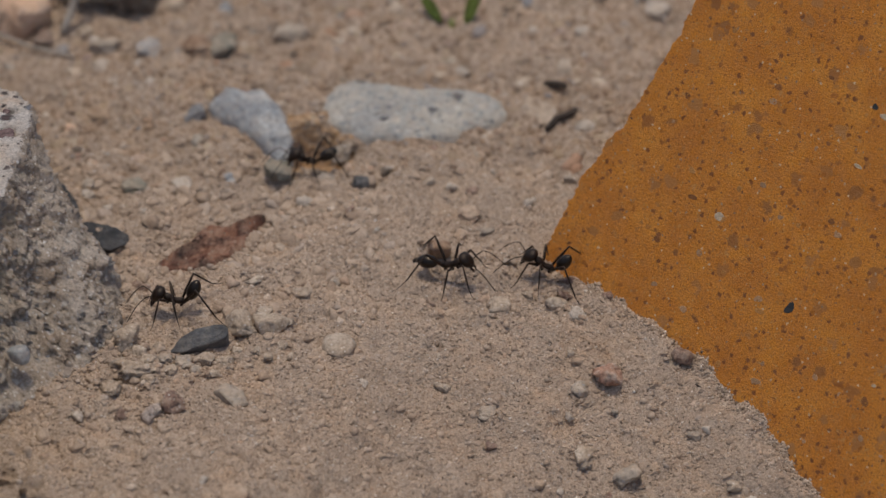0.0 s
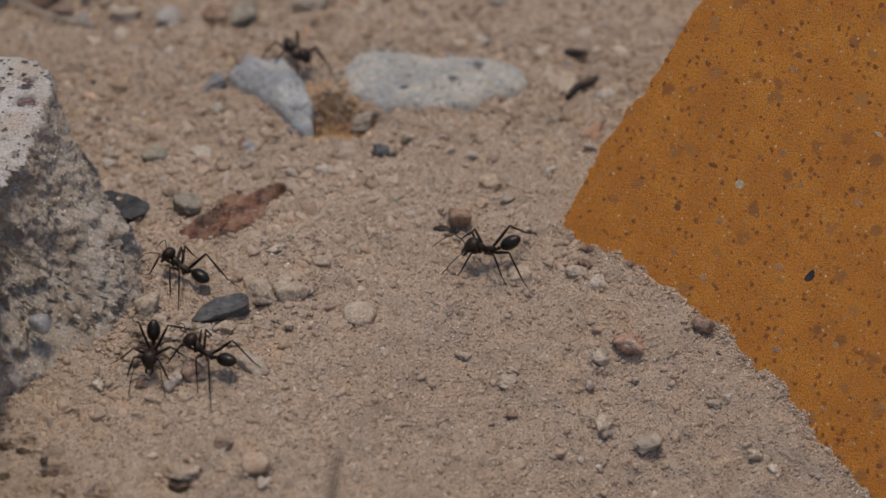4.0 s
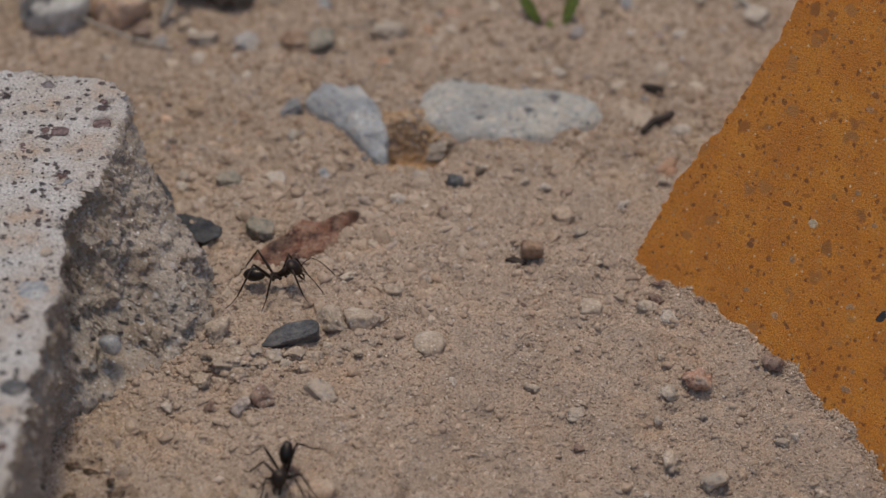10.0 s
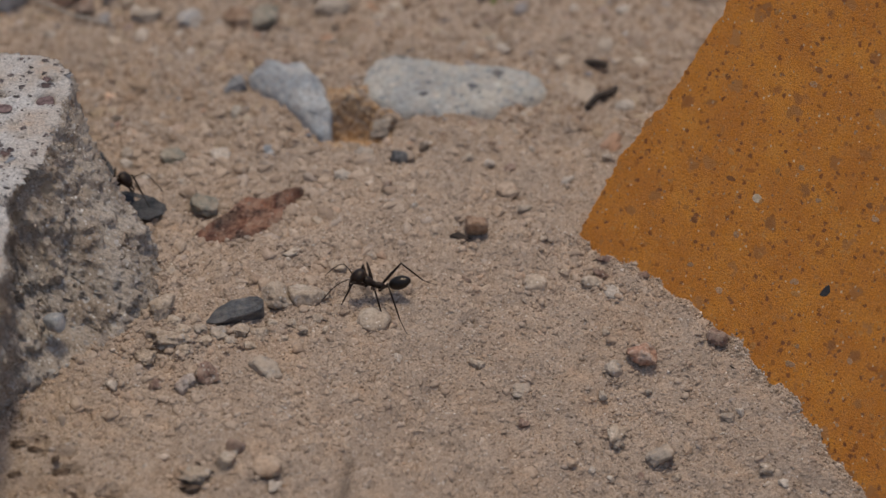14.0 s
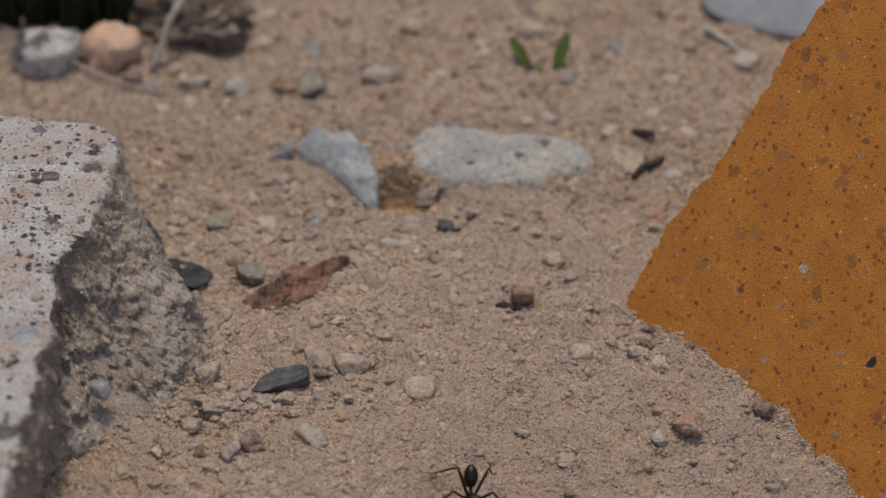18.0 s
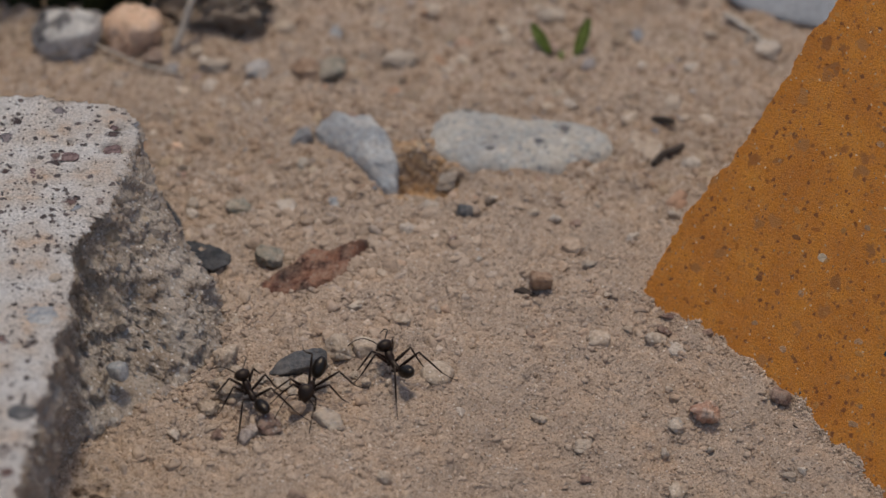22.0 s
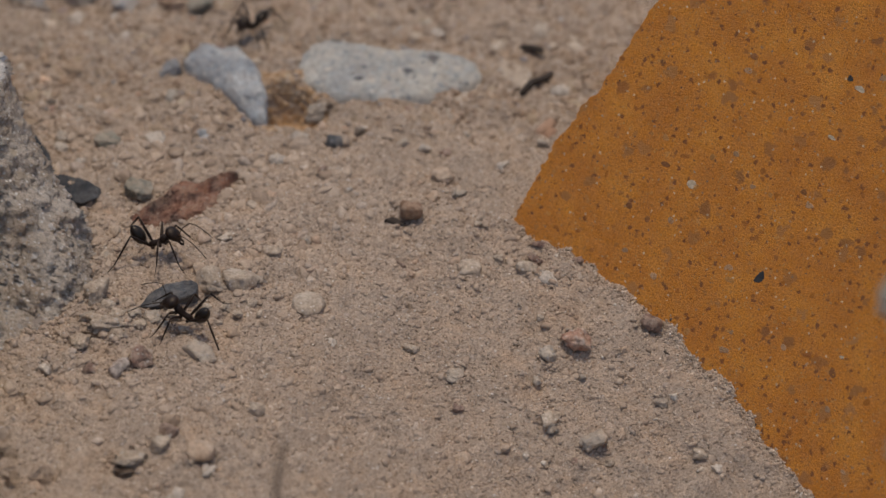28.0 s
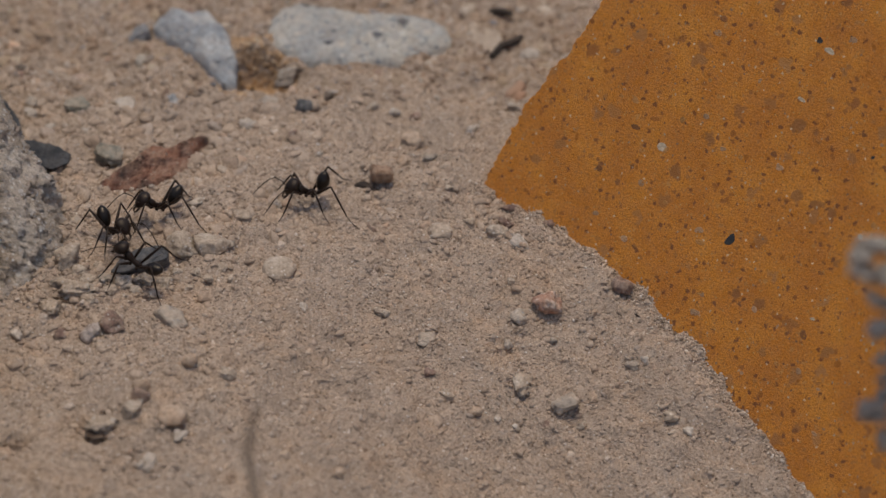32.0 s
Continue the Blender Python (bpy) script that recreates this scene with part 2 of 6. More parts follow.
CRUMBS = island_material("soil_crumbs", [(0.0, (0.314, 0.234, 0.173)), (0.15, (0.390, 0.297, 0.223)), (0.5, (0.437, 0.337, 0.255)), (0.85, (0.480, 0.377, 0.290)), (0.95, (0.418, 0.342, 0.281)), (0.98, (0.475, 0.333, 0.234)), (1.0, (0.589, 0.495, 0.411))])
CEMENT = island_material("cement_grit", [(0.0, (0.40, 0.315, 0.24)), (0.3, (0.48, 0.385, 0.30)), (0.7, (0.53, 0.435, 0.35)), (1.0, (0.58, 0.495, 0.41))])
# dark specks are stones and pits; the pits' shade is put into the colour
CONCRETE = material("pale_concrete", [(0.60, 0.435, 0.31), (0.60, 0.525, 0.455), (0.655, 0.61, 0.563), (0.69, 0.66, 0.625)], grain=0.0004, patch=0.007, rough=0.92, bump=1.0, bump_at=0.0004, pits=1.8, wobble=0.75,
                    specks=[([(0.14, 0.115, 0.105), (0.28, 0.23, 0.205)], 0.0007, 0.25, 0.4), ([(0.09, 0.075, 0.07), (0.22, 0.17, 0.155), (0.13, 0.115, 0.11)], 0.0015, 0.27, 0.45),
                            ([(0.085, 0.07, 0.068), (0.24, 0.15, 0.13), (0.34, 0.35, 0.37)], 0.0036, 0.25, 0.36)])
BROKEN = material("broken_concrete", [(0.46, 0.36, 0.272), (0.545, 0.46, 0.375), (0.615, 0.54, 0.465)], grain=0.0005, patch=0.005, rough=0.97, bump=1.0, bump_at=0.0005,
                  specks=[([(0.27, 0.215, 0.18), (0.83, 0.79, 0.74), (0.46, 0.40, 0.35), (0.80, 0.76, 0.70)], 0.0007, 0.32, 0.7), ([(0.34, 0.28, 0.235), (0.70, 0.65, 0.59), (0.50, 0.44, 0.38)], 0.0016, 0.3, 0.45),
                          ([(0.44, 0.36, 0.30), (0.62, 0.50, 0.36)], 0.004, 0.3, 0.3)])
OCHRE = material("ochre_tile", [(0.50, 0.174, 0.017), (0.57, 0.209, 0.02), (0.64, 0.255, 0.027)], grain=0.0003, patch=0.007, rough=0.72, bump=1.0, bump_at=0.0003, spec=0.35, wobble=0.95, dust=0.07,
                 specks=[([(0.196, 0.062, 0.010), (0.571, 0.258, 0.045), (0.295, 0.094, 0.011), (0.553, 0.302, 0.090)], 0.00042, 0.32, 0.35),
                         ([(0.241, 0.078, 0.013), (0.206, 0.071, 0.017), (0.339, 0.116, 0.017), (0.553, 0.249, 0.054)], 0.0012, 0.27, 0.5),
                         ([(0.268, 0.094, 0.018), (0.464, 0.205, 0.054), (0.321, 0.106, 0.015)], 0.0031, 0.3, 0.35), ([(0.714, 0.550, 0.343), (0.107, 0.044, 0.018)], 0.0006, 0.26, 0.10)])
PALE_GRIT = [([(0.28, 0.22, 0.17), (0.72, 0.66, 0.58), (0.44, 0.36, 0.28), (0.58, 0.50, 0.42)], 0.0006, 0.26, 0.5), ([(0.34, 0.27, 0.21), (0.60, 0.53, 0.45)], 0.0014, 0.27, 0.35)]
BLACKSTONE = material("black_slate", [(0.03, 0.032, 0.035), (0.05, 0.053, 0.058), (0.085, 0.088, 0.093)], patch=0.002, rough=0.6, bump=0.9, dust=0.07)
GRIT = [([(0.26, 0.21, 0.17), (0.66, 0.61, 0.55), (0.40, 0.34, 0.28), (0.60, 0.54, 0.47)], 0.0006, 0.28, 0.55), ([(0.30, 0.24, 0.19), (0.58, 0.50, 0.42), (0.42, 0.35, 0.28)], 0.0013, 0.28, 0.45)]
GRANITE = material("speckled_stone", [(0.37, 0.385, 0.39), (0.47, 0.47, 0.44), (0.58, 0.55, 0.48)], grain=0.0009, patch=0.005, bump=0.8, bump_at=0.0006, dust=0.4,
                   specks=[([(0.14, 0.165, 0.19), (0.30, 0.33, 0.36), (0.74, 0.71, 0.65)], 0.0012, 0.3, 0.85), ([(0.28, 0.31, 0.34), (0.70, 0.65, 0.56)], 0.0028, 0.3, 0.6), ([(0.05, 0.06, 0.075), (0.13, 0.14, 0.16)], 0.0036, 0.22, 0.22)])
BLUESTONE = material("blue_grey_stone", [(0.26, 0.285, 0.31), (0.35, 0.375, 0.40), (0.56, 0.57, 0.56)], patch=0.0045, rough=0.85, bump=0.8, dust=0.3, specks=[([(0.2, 0.2, 0.21), (0.6, 0.59, 0.57)], 0.0012, 0.28, 0.3)])
REDSTONE = material("red_stone", [(0.06, 0.042, 0.036), (0.15, 0.065, 0.044), (0.29, 0.118, 0.068), (0.37, 0.195, 0.125)], patch=0.003, grain=0.0007, rough=0.88, bump=1.0, dust=0.34,
                    specks=[([(0.08, 0.055, 0.05), (0.44, 0.30, 0.22), (0.15, 0.08, 0.06)], 0.0009, 0.28, 0.4)])
SLATE = material("dark_slate", [(0.042, 0.045, 0.05), (0.075, 0.08, 0.087), (0.12, 0.126, 0.13)], patch=0.003, rough=0.6, spec=0.45, dust=0.16, bump=0.6)
DARK_BLUE = material("dark_blue_stone", [(0.15, 0.16, 0.175), (0.21, 0.22, 0.235), (0.29, 0.29, 0.295)], patch=0.003, bump=0.6, dust=0.25)
DULL_BLUE = material("dull_blue_stone", [(0.30, 0.30, 0.31), (0.38, 0.38, 0.385), (0.44, 0.43, 0.42)], patch=0.003, bump=0.6, dust=0.7)
RUST = material("rust_stone", [(0.20, 0.12, 0.075), (0.31, 0.19, 0.12), (0.38, 0.26, 0.18)], patch=0.003, bump=0.7, dust=0.4)
DUSTY_PINK = material("dusty_pink_stone", [(0.36, 0.27, 0.23), (0.46, 0.385, 0.34), (0.56, 0.50, 0.45)], patch=0.0025, bump=0.7, dust=0.4)
GREY = material("grey_stone", [(0.26, 0.225, 0.19), (0.36, 0.31, 0.255), (0.46, 0.395, 0.325)], patch=0.002, specks=[([(0.11, 0.11, 0.115), (0.5, 0.48, 0.46)], 0.0008, 0.3, 0.5)] + GRIT[1:],
                random_by="object", dust=0.8, bump=0.6, spread=0.15)
BEIGE = material("beige_stone", [(0.41, 0.32, 0.237), (0.455, 0.365, 0.28), (0.51, 0.43, 0.345)], patch=0.0025, random_by="object", spread=0.06, bump=0.55, bump_at=0.0004, specks=PALE_GRIT)
EARTH = material("brown_earth", [(0.34, 0.25, 0.18), (0.44, 0.335, 0.25), (0.52, 0.42, 0.325)], grain=0.0009, patch=0.006, rough=0.95, bump=1.0, bump_at=0.001, specks=PALE_GRIT)
CLOD = material("sandy_clod", [(0.44, 0.34, 0.25), (0.50, 0.395, 0.30), (0.56, 0.455, 0.355)], grain=0.0004, patch=0.004, rough=0.95, bump=0.7, bump_at=0.0006, specks=PALE_GRIT)
BROWN = material("brown_stone", [(0.17, 0.10, 0.08), (0.27, 0.17, 0.13), (0.36, 0.25, 0.20)], patch=0.002, random_by="object", bump=0.9, dust=0.45, specks=GRIT[:1])
PINK = material("pink_stone", [(0.42, 0.21, 0.145), (0.58, 0.37, 0.27), (0.70, 0.60, 0.52)], patch=0.0018, specks=[([(0.16, 0.08, 0.06), (0.62, 0.54, 0.48)], 0.0009, 0.26, 0.35)], bump=0.9, dust=0.2)
ORANGE = material("orange_stone", [(0.42, 0.285, 0.19), (0.47, 0.34, 0.24), (0.50, 0.39, 0.30)], patch=0.003, random_by="object", spread=0.1, bump=0.7, dust=0.5)
WHITE = material("white_stone", [(0.40, 0.34, 0.28), (0.47, 0.41, 0.35), (0.54, 0.49, 0.43)], patch=0.002, random_by="object", spread=0.1, bump=0.55, dust=0.5, specks=PALE_GRIT)
MOTTLED = material("mottled_stone", [(0.07, 0.068, 0.07), (0.13, 0.128, 0.13), (0.48, 0.46, 0.43), (0.58, 0.56, 0.52), (0.62, 0.60, 0.56)], patch=0.006, dust=0.15)
DEEP_ORANGE = material("deep_orange_stone", [(0.60, 0.38, 0.25), (0.66, 0.45, 0.31), (0.69, 0.52, 0.40)], patch=0.004, bump=0.5)
PALE_SLAB = material("pale_slab", [(0.24, 0.253, 0.27), (0.285, 0.295, 0.31), (0.33, 0.338, 0.345)], patch=0.006, bump=0.5)
NEST_GRAINS = island_material("nest_grains", [(0.0, (0.27, 0.155, 0.075)), (0.3, (0.45, 0.28, 0.145)), (0.7, (0.53, 0.345, 0.195)), (1.0, (0.60, 0.44, 0.29))])
BACK_GRAINS = island_material("back_grains", [(0.0, (0.20, 0.137, 0.099)), (0.15, (0.30, 0.211, 0.146)), (0.5, (0.37, 0.265, 0.183)), (0.8, (0.42, 0.314, 0.226)),
                                              (0.92, (0.47, 0.393, 0.325)), (0.95, (0.27, 0.255, 0.26)), (0.98, (0.42, 0.245, 0.16)), (1.0, (0.58, 0.520, 0.47))])
# brown kept dark to stand in for shade inside small hollows
SHADE_BROWN = material("shade_crumb", [(0.075, 0.046, 0.028), (0.135, 0.085, 0.055), (0.25, 0.175, 0.12)], grain=0.0004, patch=0.0012, rough=0.9, bump=0.9, dust=0.25)
BACK_CLODS = island_material("back_clods", [(0.0, (0.13, 0.105, 0.085)), (0.1, (0.27, 0.205, 0.155)), (0.4, (0.37, 0.28, 0.193)), (0.7, (0.43, 0.335, 0.235)), (0.8, (0.44, 0.37, 0.285)), (0.88, (0.27, 0.27, 0.275)), (0.94, (0.40, 0.24, 0.155)), (1.0, (0.50, 0.45, 0.39))])
TWIG = material("dark_twig", [(0.035, 0.026, 0.02), (0.065, 0.048, 0.038)], rough=0.8)
STRAW = material("dry_straw", [(0.34, 0.29, 0.24), (0.48, 0.43, 0.37)], rough=0.8)
OLIVE = material("grey_green_stone", [(0.15, 0.145, 0.115), (0.22, 0.21, 0.17), (0.29, 0.265, 0.215)], patch=0.0018, random_by="object", spread=0.1, bump=0.6, dust=0.55)
STALK = material("brown_stalk", [(0.17, 0.125, 0.09), (0.27, 0.21, 0.155)], rough=0.8)
PURPLE = material("purple_inset", [(0.10, 0.07, 0.068), (0.19, 0.125, 0.12), (0.26, 0.19, 0.175)], patch=0.0012, rough=0.9, bump=0.8)
LEAF = material("green_leaf", [(0.17, 0.24, 0.045), (0.24, 0.31, 0.07)], rough=0.5, spec=0.4)
GRASS = material("dark_grass", [(0.012, 0.02, 0.008), (0.03, 0.045, 0.014)], rough=0.7)
CLUMP = material("dry_clump", [(0.36, 0.315, 0.265), (0.52, 0.46, 0.395)], patch=0.002, bump=0.9)
CHITIN = material("black_chitin", [(0.006, 0.005, 0.0045), (0.011, 0.0085, 0.0075)], grain=0.0002, patch=0.001, rough=0.3, bump=0.14, bump_at=0.0001, spec=0.42)
CHITIN_RED = material("red_brown_chitin", [(0.009, 0.0058, 0.0047), (0.021, 0.0108, 0.0075)], grain=0.0002, patch=0.001, rough=0.44, bump=0.22, bump_at=0.0001, spec=0.38)
for chitin in (CHITIN, CHITIN_RED):
    chitin.node_tree.nodes["Principled BSDF"].inputs["Specular Tint"].default_value = (1.0, 0.86, 0.72, 1.0)
CHIPS = [material("chip_" + n, t, patch=0.0008, grain=0.0003, rough=0.7, bump=0.6, bump_at=0.00026, random_by="object", spread=0.16,
                  specks=[([(0.44, 0.155, 0.015), (0.30, 0.10, 0.014), (0.52, 0.24, 0.05)], 0.0005, 0.3, 0.45)]) for n, t in (
    ("brown", [(0.35, 0.125, 0.026), (0.42, 0.155, 0.03)]), ("umber", [(0.20, 0.082, 0.03), (0.28, 0.115, 0.036)]),
    ("tan", [(0.42, 0.19, 0.05), (0.47, 0.235, 0.08)]), ("grey", [(0.36, 0.21, 0.115), (0.43, 0.265, 0.15)]), ("rust", [(0.37, 0.13, 0.02), (0.43, 0.155, 0.022)]))]
CHIP_BLACK = material("chip_black", [(0.02, 0.02, 0.022), (0.04, 0.04, 0.042)], rough=0.5)
CHIP_CREAM = material("chip_cream", [(0.42, 0.33, 0.23), (0.50, 0.41, 0.30)], rough=0.6)


# ---- building helpers: shapes are given in millimetres ----
def link(name, bm, mat, parent=None, label="", flat=False):
    """One mesh object in metres from a bmesh in millimetres."""
    bmesh.ops.scale(bm, vec=(MM, MM, MM), verts=bm.verts)
    me = bpy.data.meshes.new(name)
    bm.to_mesh(me)
    bm.free()
    me.materials.append(mat)
    if not flat:
        me.shade_smooth()
    ob = new(name, me)
    if parent:
        ob.parent = parent
    if label:
        ob["label"] = label
    return ob


def array_mesh(name, verts, faces, mats, parent=None, flat=True):
    """A mesh straight from arrays in metres."""
    me = bpy.data.meshes.new(name)
    verts, faces = np.asarray(verts, np.float32), np.asarray(faces, np.int32)
    k = faces.shape[1]
    me.vertices.add(len(verts))
    me.vertices.foreach_set("co", verts.ravel())
    me.loops.add(faces.size)
    me.loops.foreach_set("vertex_index", faces.ravel())
    me.polygons.add(len(faces))
    me.polygons.foreach_set("loop_start", np.arange(0, faces.size, k, dtype=np.int32))
    me.update(calc_edges=True)
    for m in mats:
        me.materials.append(m)
    if not flat:
        me.shade_smooth()
    ob = new(name, me)
    if parent:
        ob.parent = parent
    return ob


def ico(level):
    bm = bmesh.new()
    bmesh.ops.create_icosphere(bm, subdivisions=level, radius=1.0)
    return bm


def pebble_bm(sx, sy, sz, seed, level=3, facets=9, bite=0.16, rough=0.07, boxy=1.0):
    """A stone: an ellipsoid, or a block with round corners, cut by random facets and roughened."""
    rnd = random.Random(seed)
    planes = []
    for _ in range(facets):
        v = Vector((rnd.gauss(0, 1), rnd.gauss(0, 1), rnd.gauss(0, 1))).normalized()
        planes.append((v, rnd.uniform(1 - 2.2 * bite, 1 - 0.4 * bite)))
    bm = ico(level)
    off = Vector((seed * 3.7 % 50, seed * 1.9 % 50, seed * 0.7 % 50))
    for v in bm.verts:
        d = v.co.normalized()
        r = 1.0
        for n, k in planes:
            c = n.dot(d)
            if c > 0.05:
                r = min(r, k / c)
        if boxy < 1:
            r *= 1 / (abs(d.x) ** (2 / boxy) + abs(d.y) ** (2 / boxy) + abs(d.z) ** (2 / boxy)) ** (boxy / 2)
        r += rough * (noise.noise(d * 2.1 + off) + 0.5 * noise.noise(d * 5 + off) + 0.75 * noise.noise(d * 11 + off) + 0.7 * noise.noise(d * 23 + off))
        v.co = d * r
    for k, s in enumerate((sx, sy, sz)):
        lo, hi = min(v.co[k] for v in bm.verts), max(v.co[k] for v in bm.verts)
        for v in bm.verts:
            v.co[k] = ((v.co[k] - lo) / (hi - lo) - 0.5) * s
    return bm


def tube_bm(points, radii, sides=7, bm=None):
    """A closed tube along points."""
    bm = bm or bmesh.new()
    pts = [Vector(p) for p in points]
    rings = []
    side = Vector((0.31, 0.62, 0.72)).normalized()
    for i, p in enumerate(pts):
        d = (pts[min(i + 1, len(pts) - 1)] - pts[max(i - 1, 0)]).normalized()
        u = d.cross(side)
        if u.length < 0.05:
            u = d.cross(Vector((0, 0, 1)))
        u.normalize()
        w = d.cross(u)
        rings.append([bm.verts.new(p + radii[i] * (u * math.cos(a) + w * math.sin(a))) for a in [2 * math.pi * k / sides for k in range(sides)]])
    for a, b in zip(rings, rings[1:]):
        for k in range(sides):
            bm.faces.new((a[k], a[(k + 1) % sides], b[(k + 1) % sides], b[k]))
    bm.faces.new(list(reversed(rings[0])))
    bm.faces.new(rings[-1])
    bmesh.ops.recalc_face_normals(bm, faces=bm.faces)
    return bm


def ball_bm(x, y, z, sx, sy, sz, level=3, pitch=0.0, taper=0.0):
    """An ellipsoid with half-axes sx, sy, sz; taper narrows its front end."""
    bm = ico(level)
    for v in bm.verts:
        k = 1 - taper * v.co.x
        v.co = Vector((v.co.x * sx, v.co.y * sy * k, v.co.z * sz * k))
    bmesh.ops.rotate(bm, cent=(0, 0, 0), matrix=Matrix.Rotation(radians(pitch), 3, "Y"), verts=bm.verts)
    bmesh.ops.translate(bm, vec=(x, y, z), verts=bm.verts)
    return bm


# ---- the ground: one sheet, fine where the ants run, coarser towards the horizon ----
def axis(lo, hi, step, far):
    inner = np.arange(lo, hi, step)
    out, s, p = [], step, hi
    while p < far:
        out.append(p)
        s *= 1.35
        p += s
    pos = np.array(out + [far])
    out, s, p = [], step, lo
    while p > -far:
        s *= 1.35
        p -= s
        out.append(p)
    return np.concatenate([np.array(out[::-1]), inner, pos])


gx, gy = axis(-0.088, 0.092, 0.00042, 80.0), axis(-0.075, 0.125, 0.00046, 80.0)
XX, YY = np.meshgrid(gx, gy)
ZZ = ground_height(XX, YY)
rng = np.random.default_rng(5)
inside = (np.abs(XX) < 0.1) & (YY > -0.08) & (YY < 0.13)
lumps = rng.normal(0, 1, XX.shape)
for _ in range(2):
    lumps = (lumps + np.roll(lumps, 1, 0) + np.roll(lumps, -1, 0) + np.roll(lumps, 1, 1) + np.roll(lumps, -1, 1)) / 5
big = rng.normal(0, 1, XX.shape)
for _ in range(14):
    big = (big + np.roll(big, 1, 0) + np.roll(big, -1, 0) + np.roll(big, 1, 1) + np.roll(big, -1, 1)) / 5
ZZ = ZZ + np.where(inside, 0.00019 * lumps / lumps.std() + 0.00027 * big / big.std(), 0) - hole_depth(XX, YY)
ny, nx = XX.shape
idx = np.arange(nx * ny).reshape(ny, nx)
quads = np.stack([idx[:-1, :-1], idx[:-1, 1:], idx[1:, 1:], idx[1:, :-1]], -1).reshape(-1, 4)
ground = array_mesh("ground", np.stack([XX, YY, ZZ], -1).reshape(-1, 3), quads, [SAND], flat=False)
tagged(ground, "dry pale brown sandy soil with crumbs and small holes", "ground", kind="structure")


# ---- the block of pale concrete, flat on top and broken along one side ----
def loop_spline(points, count):
    """A closed smooth curve through points, evenly spaced."""
    p = np.asarray(points, float)
    n = len(p)
    dense = []
    for i in range(n):
        a, b, c, d = p[i - 1], p[i], p[(i + 1) % n], p[(i + 2) % n]
        for t in np.linspace(0, 1, 24, endpoint=False):
            dense.append(0.5 * (2 * b + (c - a) * t + (2 * a - 5 * b + 4 * c - d) * t ** 2 + (3 * b - a - 3 * c + d) * t ** 3))
    return np.array(dense)


